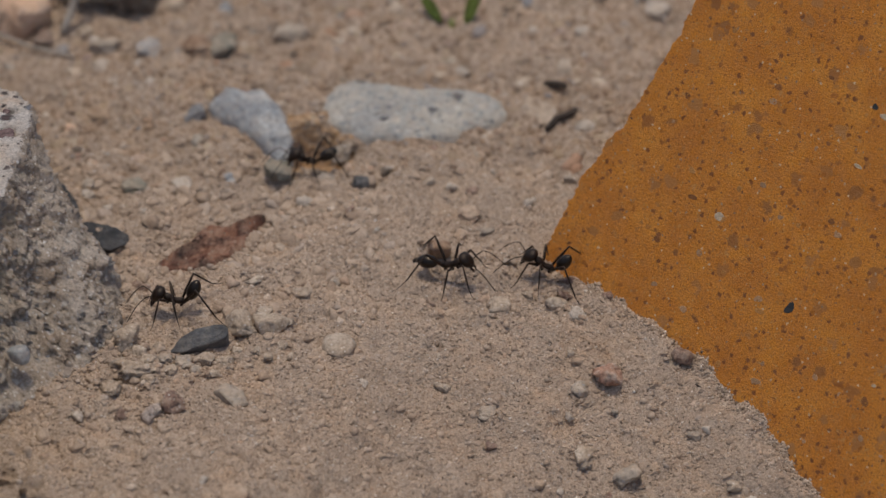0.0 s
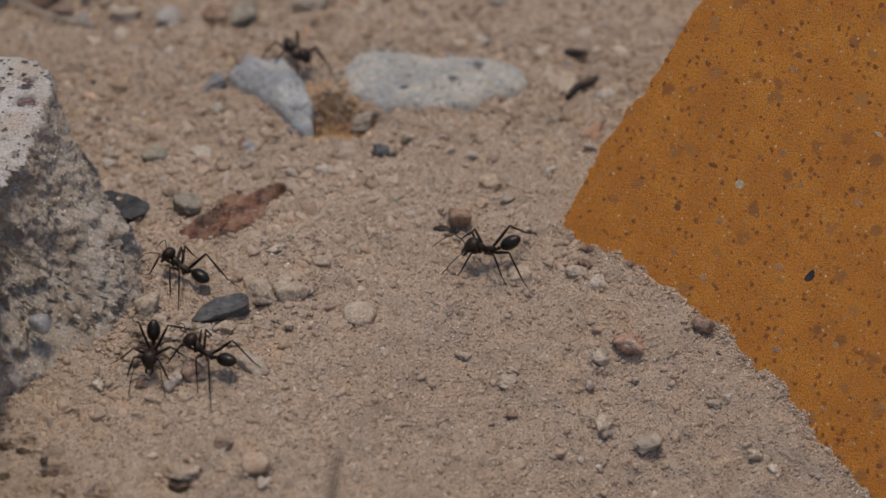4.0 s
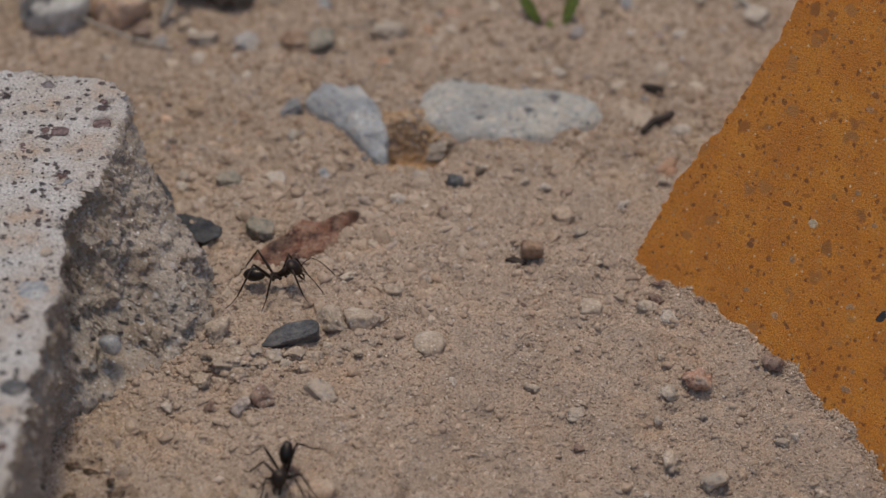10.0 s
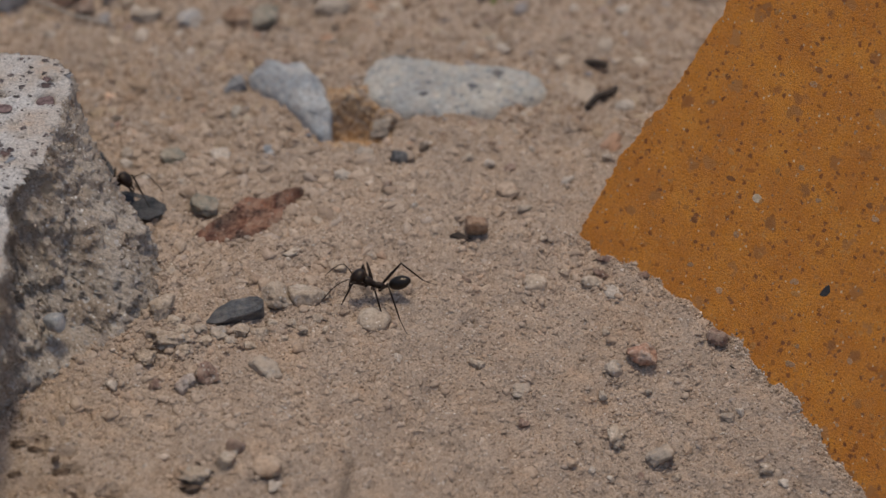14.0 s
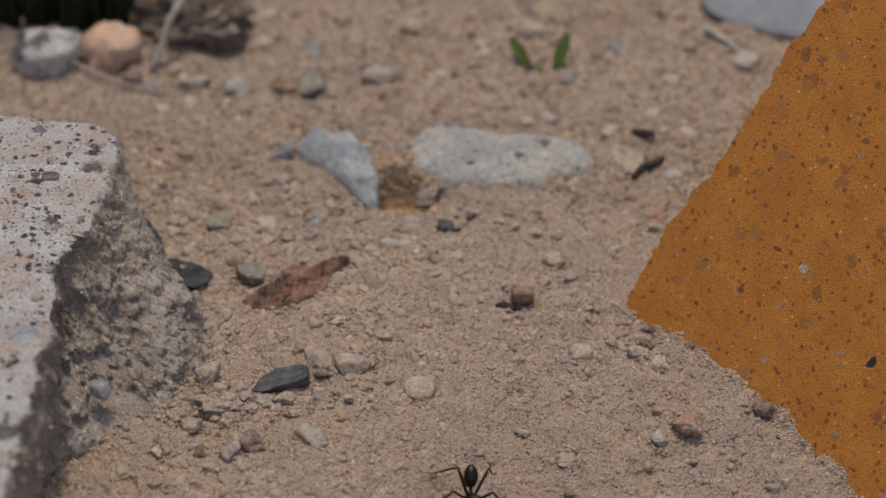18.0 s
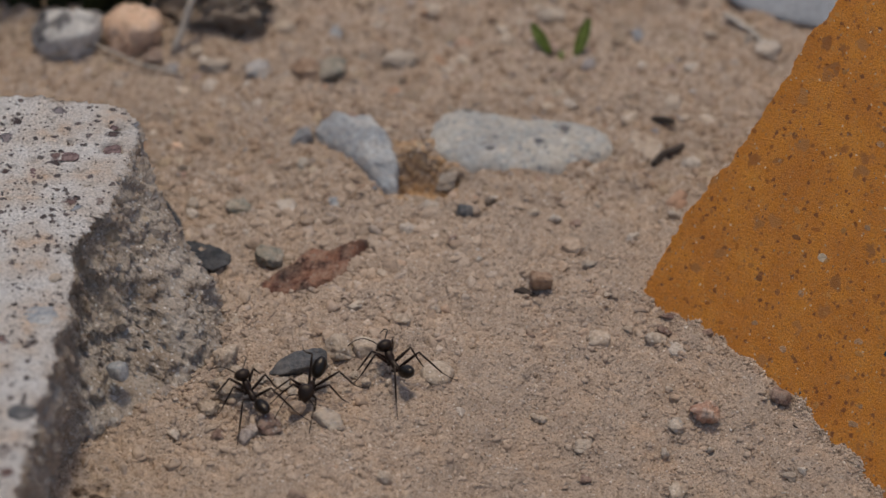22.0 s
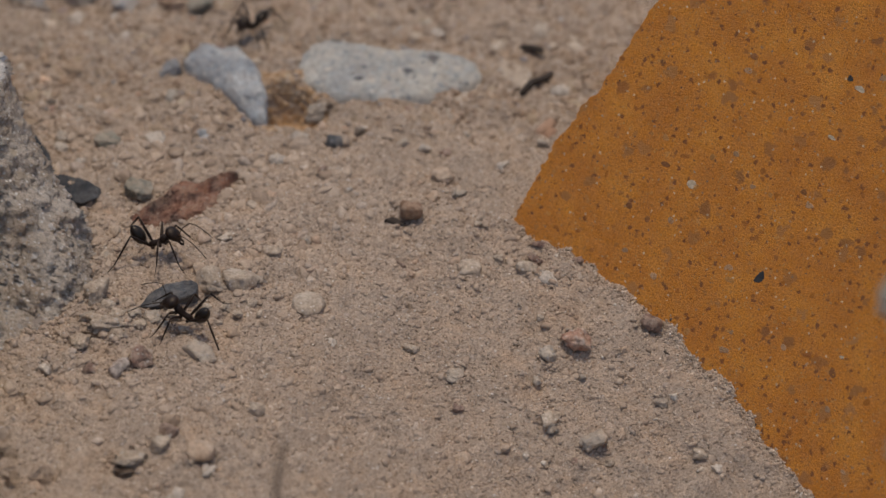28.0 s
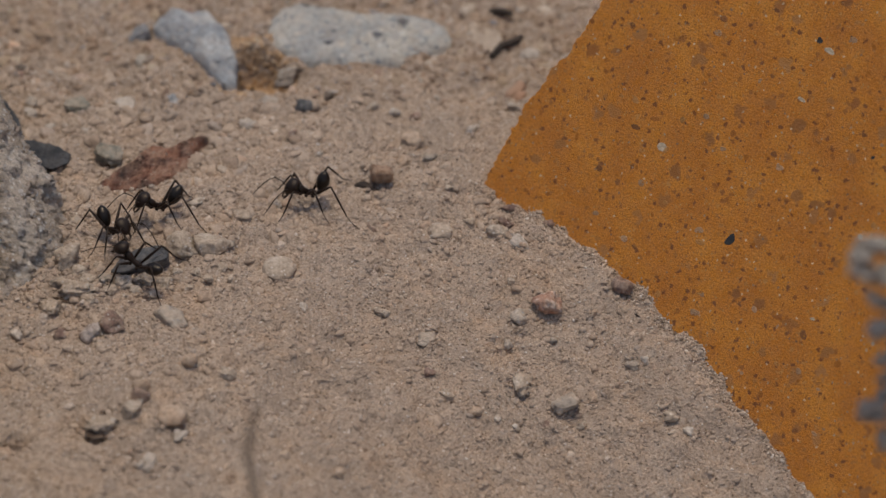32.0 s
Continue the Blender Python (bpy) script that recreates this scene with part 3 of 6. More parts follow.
def concrete_block(height=22.0, rings=88):
    base, top = loop_spline(ROCK_BASE, 0), loop_spline(ROCK_TOP, 0)
    # resample along the base, finer along the broken side
    loop = np.r_[base, base[:1]]
    step = np.hypot(*np.diff(loop, axis=0).T)
    fine = (base[:, 0] > -62) & (base[:, 1] > -75) & (base[:, 1] < 29)
    seg = np.r_[0, np.cumsum(step * np.where(fine, 3.2, 1.0))]
    n = 900
    s = np.linspace(0, seg[-1], n, endpoint=False)
    pick = lambda c: np.stack([np.interp(s, seg, np.r_[c[:, k], c[0, k]]) for k in (0, 1)], -1)
    base, top = pick(base), pick(top)
    verts, faces, kinds = [], [], []
    for j in range(rings + 1):
        f = j / rings
        z = -4 + (height + 4) * f
        zf = max(0.0, z / height)
        # steep at the foot, then leaning back, upright again under the rim
        lobe = float(np.interp(zf, (0.0, 0.1, 0.36, 0.56, 0.76, 1.0), (0.0, 0.03, 0.34, 0.66, 0.87, 1.0)))
        # nearer, a slope of rubble leads up to the rim
        talus = float(np.interp(zf, (0.0, 0.1, 0.3, 0.42, 1.0), (0.0, 0.35, 0.85, 0.97, 1.0)))
        keep = float(smooth(0.0, 0.06, 1 - f))
        under = math.exp(-((zf - 0.88) / 0.07) ** 2)
        for i in range(n):
            w = float(smooth(10.0, 18.0, -base[i][1]))
            x, y = base[i] + (top[i] - base[i]) * (lobe + (talus - lobe) * w)
            # outward normal of the outline
            t = base[(i + 2) % n] - base[i - 2]
            nx_, ny_ = t[1], -t[0]
            ln = math.hypot(nx_, ny_) or 1
            p = Vector((x, y, z))
            ridge = 0.5 - 2.2 * abs(noise.noise(Vector((x * 0.26, y * 0.26, z * 0.13)) + Vector((4, 9, 2))))
            # the small relief runs upright
            u = Vector((x, y, 0.45 * z))
            crag = 0.5 - 2 * abs(noise.noise(u * 0.5 + Vector((1, 7, 3))))
            d = 1.0 * noise.noise(p * 0.16) + 0.6 * noise.noise(u * 0.4 + Vector((7, 1, 3))) + 0.5 * noise.noise(u * 0.9) + 1.05 * ridge * float(smooth(0.1, 0.4, zf)) + 0.45 * crag
            d += 0.55 * (0.5 - 2 * abs(noise.noise(u * 1.3 + Vector((2, 8, 5))))) + 0.4 * noise.noise(u * 2.4) + 0.32 * noise.noise(p * 5) + 0.22 * noise.noise(p * 9.0)
            d += 0.4 * (0.5 - noise.voronoi(p * 0.5)[0][0]) + 0.42 * (0.5 - 2 * abs(noise.noise(p * 2.0 + Vector((6, 1, 4)))))
            hollow = max(0.0, noise.noise(p * Vector((0.17, 0.17, 0.2)) + Vector((11.3, 4.2, 8.1))) - 0.16)
            d -= 1.2 * hollow * (1 - abs(2 * f - 1) ** 3) * float(smooth(0.1, 0.45, zf)) + under * (0.15 + 0.45 * max(0.0, noise.noise(p * 0.22 + Vector((1, 5, 9))) + 0.3))
            for hx, hy, hz, r, deep in ROCK_DENTS:
                q = (((x - hx) / r) ** 2 + ((y - hy) / r) ** 2 + ((z - hz) / (1.3 * r)) ** 2) * (1 + 0.5 * noise.noise(p * 0.6))
                if q < 4:
                    d -= 0.5 * deep * math.exp(-q * q)
            d = d * float(smooth(-0.16, 0.2, zf)) + 0.5 * noise.noise(p * 0.5) + 0.3 * noise.noise(p * 1.7)
            # the rim has crumbled
            d = d * (0.5 + 0.5 * keep) + (1 - keep) * (0.55 * noise.noise(p * 0.8 + Vector((5, 2, 9))) + 0.5 * noise.noise(p * 1.9) + 0.35 * noise.noise(p * 4.0))
            verts.append((x + d * nx_ / ln, y + d * ny_ / ln, z + (0.4 * noise.noise(p * 0.9 + Vector((3, 3, 3))) + 0.15 * noise.noise(p * 3.1)) * keep))
    for j in range(rings):
        for i in range(n):
            k = (i + 1) % n
            faces.append((j * n + i, j * n + k, (j + 1) * n + k, (j + 1) * n + i))
            kinds.append(1)
    # the flat top, drawn in towards a spine
    last = rings * n
    rim = [verts[last + i] for i in range(n)]
    caps = 46
    # inside the crumbled rim the rings even out, so that none folds over
    even = np.array(rim)[:, :2]
    even = sum(np.roll(even, k, 0) for k in range(-14, 15)) / 29
    for j in range(1, caps + 1):
        f = j / caps
        for i in range(n):
            x, y = np.array(rim[i][:2]) + (even[i] - rim[i][:2]) * min(1.0, f * 7)
            cx, cy = -78.0, min(max(y, -80.0), 12.0)
            px, py = x + (cx - x) * f * 0.999, y + (cy - y) * f * 0.999
            p = Vector((px, py, 0))
            pit = 0.0
            for hx, hy, r, deep in ROCK_PITS:
                q = math.hypot((px - hx), (py - hy)) / (r * (1 + 0.25 * noise.noise(p * 0.9)))
                if q < 1.2:
                    pit = max(pit, deep * (1 - float(smooth(0.5, 1.1, q))))
            edge = min(1.0, f * caps / 3.0)
            z = height + 0.35 * (1 - (1 - edge) ** 2) + 0.3 * noise.noise(p * 0.12) + 0.22 * noise.noise(p * 0.7) + 0.14 * noise.noise(p * 2.0) + 0.08 * noise.noise(p * 4.5) - pit
            verts.append((px, py, z))
        a, b = last + (j - 1) * n, last + j * n
        for i in range(n):
            k = (i + 1) % n
            faces.append((a + i, a + k, b + k, b + i))
            kinds.append(0)
    ob = array_mesh("concrete_block", np.array(verts) * MM, faces, [CONCRETE, BROKEN], flat=False)
    ob.data.polygons.foreach_set("material_index", np.array(kinds, np.int32))
    return ob


# hollows in the broken side: place, radius and depth; a negative depth is a knob
ROCK_DENTS = ((-37.4, -0.6, 1.8, 3.0, 3.6), (-46.9, -9.2, 10.0, 2.6, 3.4), (-48.1, -16.0, 8.0, 3.0, 3.0), (-50.0, -4.0, 12.5, 3.2, 2.2), (-55.0, -10.8, 15.0, 2.6, 2.4), (-43.5, -3.0, 10.0, 2.6, -1.6), (-50.6, -12.0, 10.4, 2.0, -1.6),
              (-45.2, -13.2, 6.0, 2.0, 1.4), (-51.6, -21.0, 6.6, 2.6, -1.8), (-54.6, -28.0, 5.0, 2.6, 1.6), (-41.2, -9.6, 4.6, 2.4, -1.2), (-40.0, 2.0, 5.4, 2.8, -1.4), (-47.6, 6.0, 12.0, 2.6, -1.5))
ROCK_PITS = ((-52.9, 11.6, 1.7, 1.6), (-52.2, 16.6, 0.9, 1.2), (-58.9, 13.0, 0.9, 0.9), (-57.0, 5.4, 0.9, 0.8), (-55.4, 2.0, 0.7, 0.8), (-60.2, -2.2, 0.8, 0.8), (-59.0, -8.4, 0.7, 0.7), (-63.6, 8.0, 0.8, 0.7), (-57.6, -14.0, 0.6, 0.7), (-62.0, 18.5, 0.8, 0.7), (-66.5, 6.0, 0.7, 0.7), (-58.3, 9.0, 1.3, 0.5), (-59.6, 7.6, 1.1, 0.5), (-57.7, -3.2, 0.8, 0.7), (-53.5, 16.8, 0.7, 0.7), (-53.0, 22.6, 0.6, 0.6),
             (-61.8, 3.5, 0.9, 0.4), (-65.0, 12.4, 0.7, 0.5), (-66.2, -1.5, 0.6, 0.5), (-60.9, -24.0, 0.8, 0.4), (-69.0, 17.0, 0.9, 0.5), (-63.5, -12.0, 0.6, 0.5))
block = concrete_block()
tagged(block, "broken block of pale pitted concrete half sunk in sand", "concrete block")
# stones that show in the concrete; two purple pieces darken pits in its top
for x, y, z, sx, sy, sz, mat in ((-59.0, -29.3, 22.3, 4.8, 4.2, 0.6, BLUESTONE), (-50.3, -19.2, 5.6, 3.2, 3.0, 2.8, BLUESTONE), (-59.7, -50.8, 22.3, 3.6, 3.4, 0.6, SLATE), (-59.4, 9.3, 22.15, 4.2, 2.4, 0.4, PURPLE), (-52.8, 10.9, 22.1, 2.6, 3.4, 0.4, PURPLE), (-53.0, 16.9, 22.1, 1.2, 1.6, 0.4, PURPLE), (-63.6, 5.0, 22.15, 1.8, 2.6, 0.4, PURPLE), (-58.0, -20.5, 22.3, 2.0, 2.2, 0.5, GREY)):
    st = link("embedded_stone", pebble_bm(sx, sy, sz, int(abs(x * y)), 3), mat, block)
    st.location = (x * MM, y * MM, z * MM)

# ---- the leaning ochre tile ----
TILE_AT = Vector((0.02269, 0.01014, -0.00101))
TILE_N = Vector((-0.50020, -0.66026, 0.56022))
TILE_U = Vector((0.79709, -0.60386, 0.0))
TILE_V = TILE_N.cross(TILE_U)
TILE_M = Matrix((( TILE_U.x, TILE_V.x, TILE_N.x, TILE_AT.x), (TILE_U.y, TILE_V.y, TILE_N.y, TILE_AT.y), (TILE_U.z, TILE_V.z, TILE_N.z, TILE_AT.z), (0, 0, 0, 1)))
TILE_EDGE = ((-4.5, -14.0), (-1.2, -5.0), (0.0, 0.0), (0.7, 5.3), (2.1, 12.7), (3.3, 16.9), (5.9, 23.6), (7.9, 30.7), (9.1, 35.9), (10.2, 43.0), (13.0, 50.7), (15.9, 63.7), (18.5, 78.0))


def ochre_tile():
    """A broken slab, nine millimetres thick, its edge uneven."""
    outline = []
    for (ax, ay), (bx, by) in zip(TILE_EDGE, TILE_EDGE[1:]):
        k = max(2, int(math.hypot(bx - ax, by - ay) / 0.35))
        for i in range(k):
            t = i / k
            x, y = ax + (bx - ax) * t, ay + (by - ay) * t
            x += 0.75 * noise.noise(Vector((0, y * 0.33, 5))) + 0.45 * noise.noise(Vector((0, y * 1.1, 2))) + 0.2 * noise.noise(Vector((0, y * 2.7, 8)))
            outline.append((x, y))
    outline += [(18.5, 78.0), (60.0, 90.0), (110.0, 84.0), (118.0, 20.0), (112.0, -42.0), (84.0, -50.0), (40.0, -36.0), (10.0, -24.0)]
    bm = bmesh.new()
    front = [bm.verts.new((x, y, 0.0)) for x, y in reversed(outline)]
    face = bm.faces.new(list(reversed(front)))
    r = bmesh.ops.extrude_face_region(bm, geom=[face])
    moved = [v for v in r["geom"] if isinstance(v, bmesh.types.BMVert)]
    bmesh.ops.translate(bm, vec=(0, 0, -9.0), verts=moved)
    bmesh.ops.recalc_face_normals(bm, faces=bm.faces)
    rim = [e for e in bm.edges if all(abs(v.co.z) < 1e-6 for v in e.verts)]
    bmesh.ops.bevel(bm, geom=rim, offset=0.25, segments=2, affect="EDGES", profile=0.6, clamp_overlap=True)
    return link("ochre_tile", bm, OCHRE, flat=True)


tile = ochre_tile()
tile.matrix_world = TILE_M
tagged(tile, "broken ochre yellow terrazzo tile leaning in the sand", "tile")


def tile_left(v):
    for (ax, ay), (bx, by) in zip(TILE_EDGE, TILE_EDGE[1:]):
        if ay <= v <= by:
            return ax + (bx - ax) * (v - ay) / (by - ay)
    return 20.0


chip_meshes = []
for k in range(7):
    rnd = random.Random(40 + k)
    bm = bmesh.new()
    n = 12
    rad = [rnd.uniform(0.45, 1.0) for _ in range(n)]
    rad = [(rad[i - 1] + 2 * rad[i] + rad[(i + 1) % n]) / 4 for i in range(n)]
    low = [bm.verts.new((rad[i] * math.cos(2 * math.pi * i / n), rad[i] * math.sin(2 * math.pi * i / n), -0.05)) for i in range(n)]
    top = [bm.verts.new((0.86 * v.co.x, 0.86 * v.co.y, 0.05)) for v in low]
    for i in range(n):
        bm.faces.new((low[i], low[(i + 1) % n], top[(i + 1) % n], top[i]))
    bm.faces.new(top)
    me = bpy.data.meshes.new("chip")
    bmesh.ops.scale(bm, vec=(MM, MM, MM), verts=bm.verts)
    bm.to_mesh(me)
    bm.free()
    chip_meshes.append(me)
chip_variants = {}


def chip(u, v, w, h, turn, mat, k):
    key = (k, mat.name)
    if key not in chip_variants:
        me = chip_meshes[k].copy()
        me.materials.append(mat)
        chip_variants[key] = me
    ob = new("aggregate_chip", chip_variants[key])
    ob.parent = tile
    ob.matrix_basis = Matrix.LocRotScale((u * MM, v * MM, 0), Euler((0, 0, radians(turn))), (w / 2, h / 2, 1))


rnd = random.Random(12)
chip(39.8, 7.0, 1.7, 3.0, -28, CHIP_BLACK, 0)
chip(25.0, 15.4, 2.5, 1.7, 10, CHIP_CREAM, 1)
# the chips that stand out: place on the face, width, height and kind
UPPER_CHIPS = ((46.7, 39.3, 2.2, 1.4, 3), (34.3, 39.2, 1.4, 1.0, 1), (42.0, 37.5, 1.4, 1.3, 6), (35.6, 37.0, 1.9, 1.1, 0), (43.9, 36.6, 2.2, 1.3, 5), (27.0, 35.4, 1.7, 1.4, 1), (26.8, 33.3, 2.1, 1.3, 3), (37.0, 30.5, 1.4, 0.8, 1), (14.0, 29.8, 1.6, 1.3, 1), (42.6, 28.9, 2.0, 0.9, 5), (53.3, 27.6, 1.3, 0.9, 1), (50.1, 23.1, 1.0, 0.9, 0), (29.7, 21.8, 1.9, 1.3, 3), (34.5, 21.0, 1.6, 1.7, 0), (41.5, 20.4, 1.4, 1.4, 1), (18.5, 20.1, 1.8, 1.3, 2))
MIDDLE_CHIPS = ((26.4, 20.1, 1.4, 1.6, 2), (43.0, 19.0, 1.9, 1.3, 3), (22.4, 18.7, 2.3, 1.1, 0), (33.9, 18.4, 1.4, 1.0, 3), (20.0, 16.6, 2.3, 1.0, 1), (57.9, 14.4, 1.3, 1.1, 5), (22.1, 13.9, 1.6, 1.1, 2), (4.9, 13.4, 0.9, 1.6, 0), (34.7, 13.2, 1.4, 1.0, 0), (23.7, 9.6, 1.8, 1.3, 3), (16.7, 9.2, 2.0, 1.3, 1), (20.2, 8.4, 1.4, 1.4, 1), (28.4, 8.3, 1.2, 0.8, 2), (54.4, 7.6, 1.4, 0.8, 1), (34.8, 6.5, 1.9, 1.4, 3), (35.7, 5.0, 2.3, 1.3, 2))
LOWER_CHIPS = ((18.7, 3.0, 1.4, 1.1, 3), (10.5, 2.9, 1.5, 1.0, 0), (7.2, 2.1, 1.3, 1.0, 0), (65.4, 1.4, 0.8, 1.1, 5), (24.2, 1.3, 2.0, 1.4, 3), (55.6, 1.3, 1.4, 0.6, 5), (26.4, 0.7, 1.6, 0.8, 1), (42.6, 0.1, 1.0, 0.9, 0), (52.0, 0.1, 1.0, 0.9, 0), (47.0, -0.7, 1.4, 1.3, 3), (55.3, -1.3, 1.9, 1.4, 1), (38.6, -4.4, 2.3, 1.4, 3), (36.1, -5.1, 1.1, 1.1, 0), (53.0, -6.4, 1.7, 0.9, 2), (52.4, -11.3, 1.2, 1.6, 0), (62.0, -13.3, 1.5, 0.9, 3))
for u, v, w, h, k in UPPER_CHIPS + MIDDLE_CHIPS + LOWER_CHIPS:
    chip(u, v, w, h, rnd.uniform(-20, 20), (CHIPS + [CHIP_CREAM, CHIP_BLACK])[k], rnd.randrange(7))
count = 0
while count < 270:
    u, v = rnd.uniform(0, 84), rnd.uniform(-34, 62)
    if u < tile_left(v) + 1.2 or any(math.hypot(u - q[0], v - q[1]) < 1.8 for q in UPPER_CHIPS + MIDDLE_CHIPS + LOWER_CHIPS):
        continue
    w = rnd.choice((0.5, 0.6, 0.7, 0.8, 0.9, 1.0, 1.2, 1.5))
    chip(u, v, w, w * rnd.uniform(0.65, 1.0), rnd.uniform(0, 180), CHIPS[rnd.choice((0, 0, 1, 2, 2, 3, 3, 4, 4, 4, 2, 4))] if rnd.random() > 0.03 else rnd.choice((CHIP_CREAM, CHIP_BLACK)), rnd.randrange(7))
    count += 1


# ---- stones, each by itself ----
PLACES = []
FEET = [loop_spline(ROCK_BASE, 0)[90:292]]


def stone(name, label, category, x, y, size, mat, seed, turn=0.0, tilt=0.0, level=4, facets=11, bite=0.22, rough=0.13, lift=0.22, group="", boxy=0.8):
    PLACES.append((x, y))
    if max(size[:2]) < 7:
        lift -= 0.16 if y > 40 else -0.03
    if min(size[:2]) > 2:
        FEET.append(np.array([(x + 0.46 * size[0] * math.cos(a), y + 0.46 * size[1] * math.sin(a)) for a in np.arange(0, 6.28, 0.3)]))
    ob = link(name, pebble_bm(*size, seed, level, facets, bite, rough, boxy), mat)
    ob.matrix_world = pose(x * MM, y * MM, (gz(x, y) + size[2] * lift) * MM, tilt, 0, turn)
    return tagged(ob, label, category, group)


def outlined_stone(name, label, category, outline, height, mat, seed, flat=3.0, relief=1.0, sink=1.6, tip=(0.0, 0.0), lift=0.5):
    """A stone of the given outline on the ground; the top is level where flat is large, domed where it is small."""
    edge = loop_spline(outline, 0)
    edge = edge[::max(1, len(edge) // 110)]
    mid = edge.mean(0)
    FEET.append(edge)
    off = Vector((seed * 3.1, seed * 1.7, seed * 0.9))
    bm = bmesh.new()
    rows, n = 30, len(edge)
    z0 = gz(*mid)
    ring = []
    for j in range(rows + 1):
        f = 1 - j / rows * 0.985 if j > 4 else 1.0
        low = (5 - j) / 5 if j < 5 else 0.0
        f = (1 - (j - 4) / (rows - 4) * 0.985) if j > 4 else 1.0
        ring.append([])
        for q in edge:
            x, y = mid + (q - mid) * f
            p = Vector((x, y, height * (1 - f)))
            up = (1 - f ** flat) ** (1 / 1.6) * height
            rough_ = 0.5 * noise.noise(p * 0.3 + off) + 0.3 * noise.noise(p * 0.8 + off) + 0.2 * noise.noise(p * 2 + off) + 0.12 * noise.noise(p * 4.6 + off)
            z = up + relief * rough_ * min(1.0, 3 * (1 - f) + 0.3) + tip[0] * (x - mid[0]) * (1 - low) + tip[1] * (y - mid[1]) * (1 - low)
            side = 0.45 * relief * (noise.noise(p * 0.5 + off) + 0.7 * noise.noise(p * 1.3 + off) + 0.5 * noise.noise(p * 3.1 + off))
            ring[-1].append(bm.verts.new((x - mid[0] + side * (q[0] - mid[0]) / 8, y - mid[1] + side * (q[1] - mid[1]) / 8, z - low * (height * 0.2 + sink))))
    for a, b in zip(ring, ring[1:]):
        for i in range(n):
            bm.faces.new((a[i], a[(i + 1) % n], b[(i + 1) % n], b[i]))
    bm.faces.new(ring[-1])
    bm.faces.new(list(reversed(ring[0])))
    bmesh.ops.recalc_face_normals(bm, faces=bm.faces)
    ob = link(name, bm, mat)
    ob.location = (mid[0] * MM, mid[1] * MM, (z0 + lift) * MM)
    return tagged(ob, label, category)


outlined_stone("speckled_stone", "long pale stone with dark specks sunk in sand", "stone", ((-8.6, 50.0), (-7.5, 53.7), (-4.9, 55.9), (-0.7, 55.4), (3.5, 54.0), (6.7, 52.8), (10.4, 52.4), (15.1, 52.0), (17.9, 50.2),
               (20.0, 46.5), (19.2, 44.0), (14.4, 42.0), (11.2, 39.8), (7.6, 40.2), (4.5, 38.7), (0.9, 40.2), (-2.8, 41.2), (-5.4, 43.0), (-7.7, 44.7), (-8.6, 47.2)), 1.7, GRANITE, 3, 8.0, 0.9, 2.6, tip=(0.02, 0.05), lift=0.75)
outlined_stone("blue_grey_stone", "irregular blue-grey stone with a white patch", "stone", ((-25.8, 48.6), (-25.0, 51.6), (-22.9, 53.4), (-20.4, 52.4), (-17.8, 52.6), (-15.0, 48.2), (-13.4, 42.6), (-12.9, 37.4),
               (-13.7, 33.9), (-15.8, 35.0), (-18.4, 39.2), (-21.6, 43.4), (-24.4, 46.4)), 2.2, BLUESTONE, 8, 3.0, 1.1, 2.6, tip=(0.03, 0.03), lift=0.5)
outlined_stone("red_stone", "flat pointed red-brown stone lying in the sand", "stone", ((-32.5, 9.4), (-30.8, 12.4), (-28.6, 14.2), (-25.5, 18.2), (-21.6, 18.6), (-17.1, 21.2), (-18.6, 18.0), (-19.4, 14.6),
               (-21.3, 11.6), (-24.8, 9.8), (-28.0, 8.8), (-31.0, 8.2)), 1.0, REDSTONE, 14, 4.0, 1.3, tip=(0.02, 0.06), lift=0.7)


def slate_shard(name, label, mx, my, top, mat):
    """A wedge of slate with sharp edges round the given top corners, undercut along its front."""
    bm = bmesh.new()
    for x, y, z in top:
        bm.verts.new((x - mx, y - my, z))
        bm.verts.new((x - mx, y - my + (1.1 if y < my + 0.7 else -0.2), -0.8))
    bmesh.ops.convex_hull(bm, input=list(bm.verts))
    bmesh.ops.bevel(bm, geom=list(bm.edges), offset=0.16, segments=2, affect="EDGES", profile=0.6)
    bmesh.ops.triangulate(bm, faces=list(bm.faces))
    bmesh.ops.subdivide_edges(bm, edges=[e for e in bm.edges if e.calc_length() > 0.7], cuts=3)
    for v in bm.verts:
        v.co += 0.16 * noise.noise_vector(v.co * 0.9) + 0.07 * noise.noise_vector(v.co * 2.6)
    ob = link(name, bm, mat, flat=True)
    ob.location = (mx * MM, my * MM, gz(mx, my) * MM)
    return tagged(ob, label, "stone")


slate_shard("slate_shard", "flat dark blue-grey slate shard on gravel", -25.9, -10.2, ((-30.0, -12.0, 0.5), (-28.4, -9.9, 1.5), (-26.2, -8.6, 2.1), (-22.8, -8.0, 2.4), (-21.7, -9.0, 2.3), (-22.2, -10.6, 1.7), (-25.6, -11.6, 1.4), (-28.2, -12.5, 0.8)), SLATE)
slate_shard("dark_shard", "flat dark slate shard beside the concrete block", -40.4, 14.8, ((-45.4, 18.4, 0.9), (-42.2, 18.0, 1.5), (-38.6, 16.7, 1.3), (-36.6, 15.6, 0.7), (-36.9, 13.6, 0.5), (-39.2, 12.0, 0.5), (-42.8, 13.0, 0.9)), BLACKSTONE)
slate_shard("dark_shard", "long dark slate shard leaning on the concrete block", -46.6, 25.4, ((-49.8, 30.0, 2.6), (-46.8, 28.2, 2.4), (-44.6, 24.6, 1.4), (-43.9, 21.2, 0.6), (-45.4, 20.8, 0.7), (-48.0, 24.0, 1.8)), BLACKSTONE)
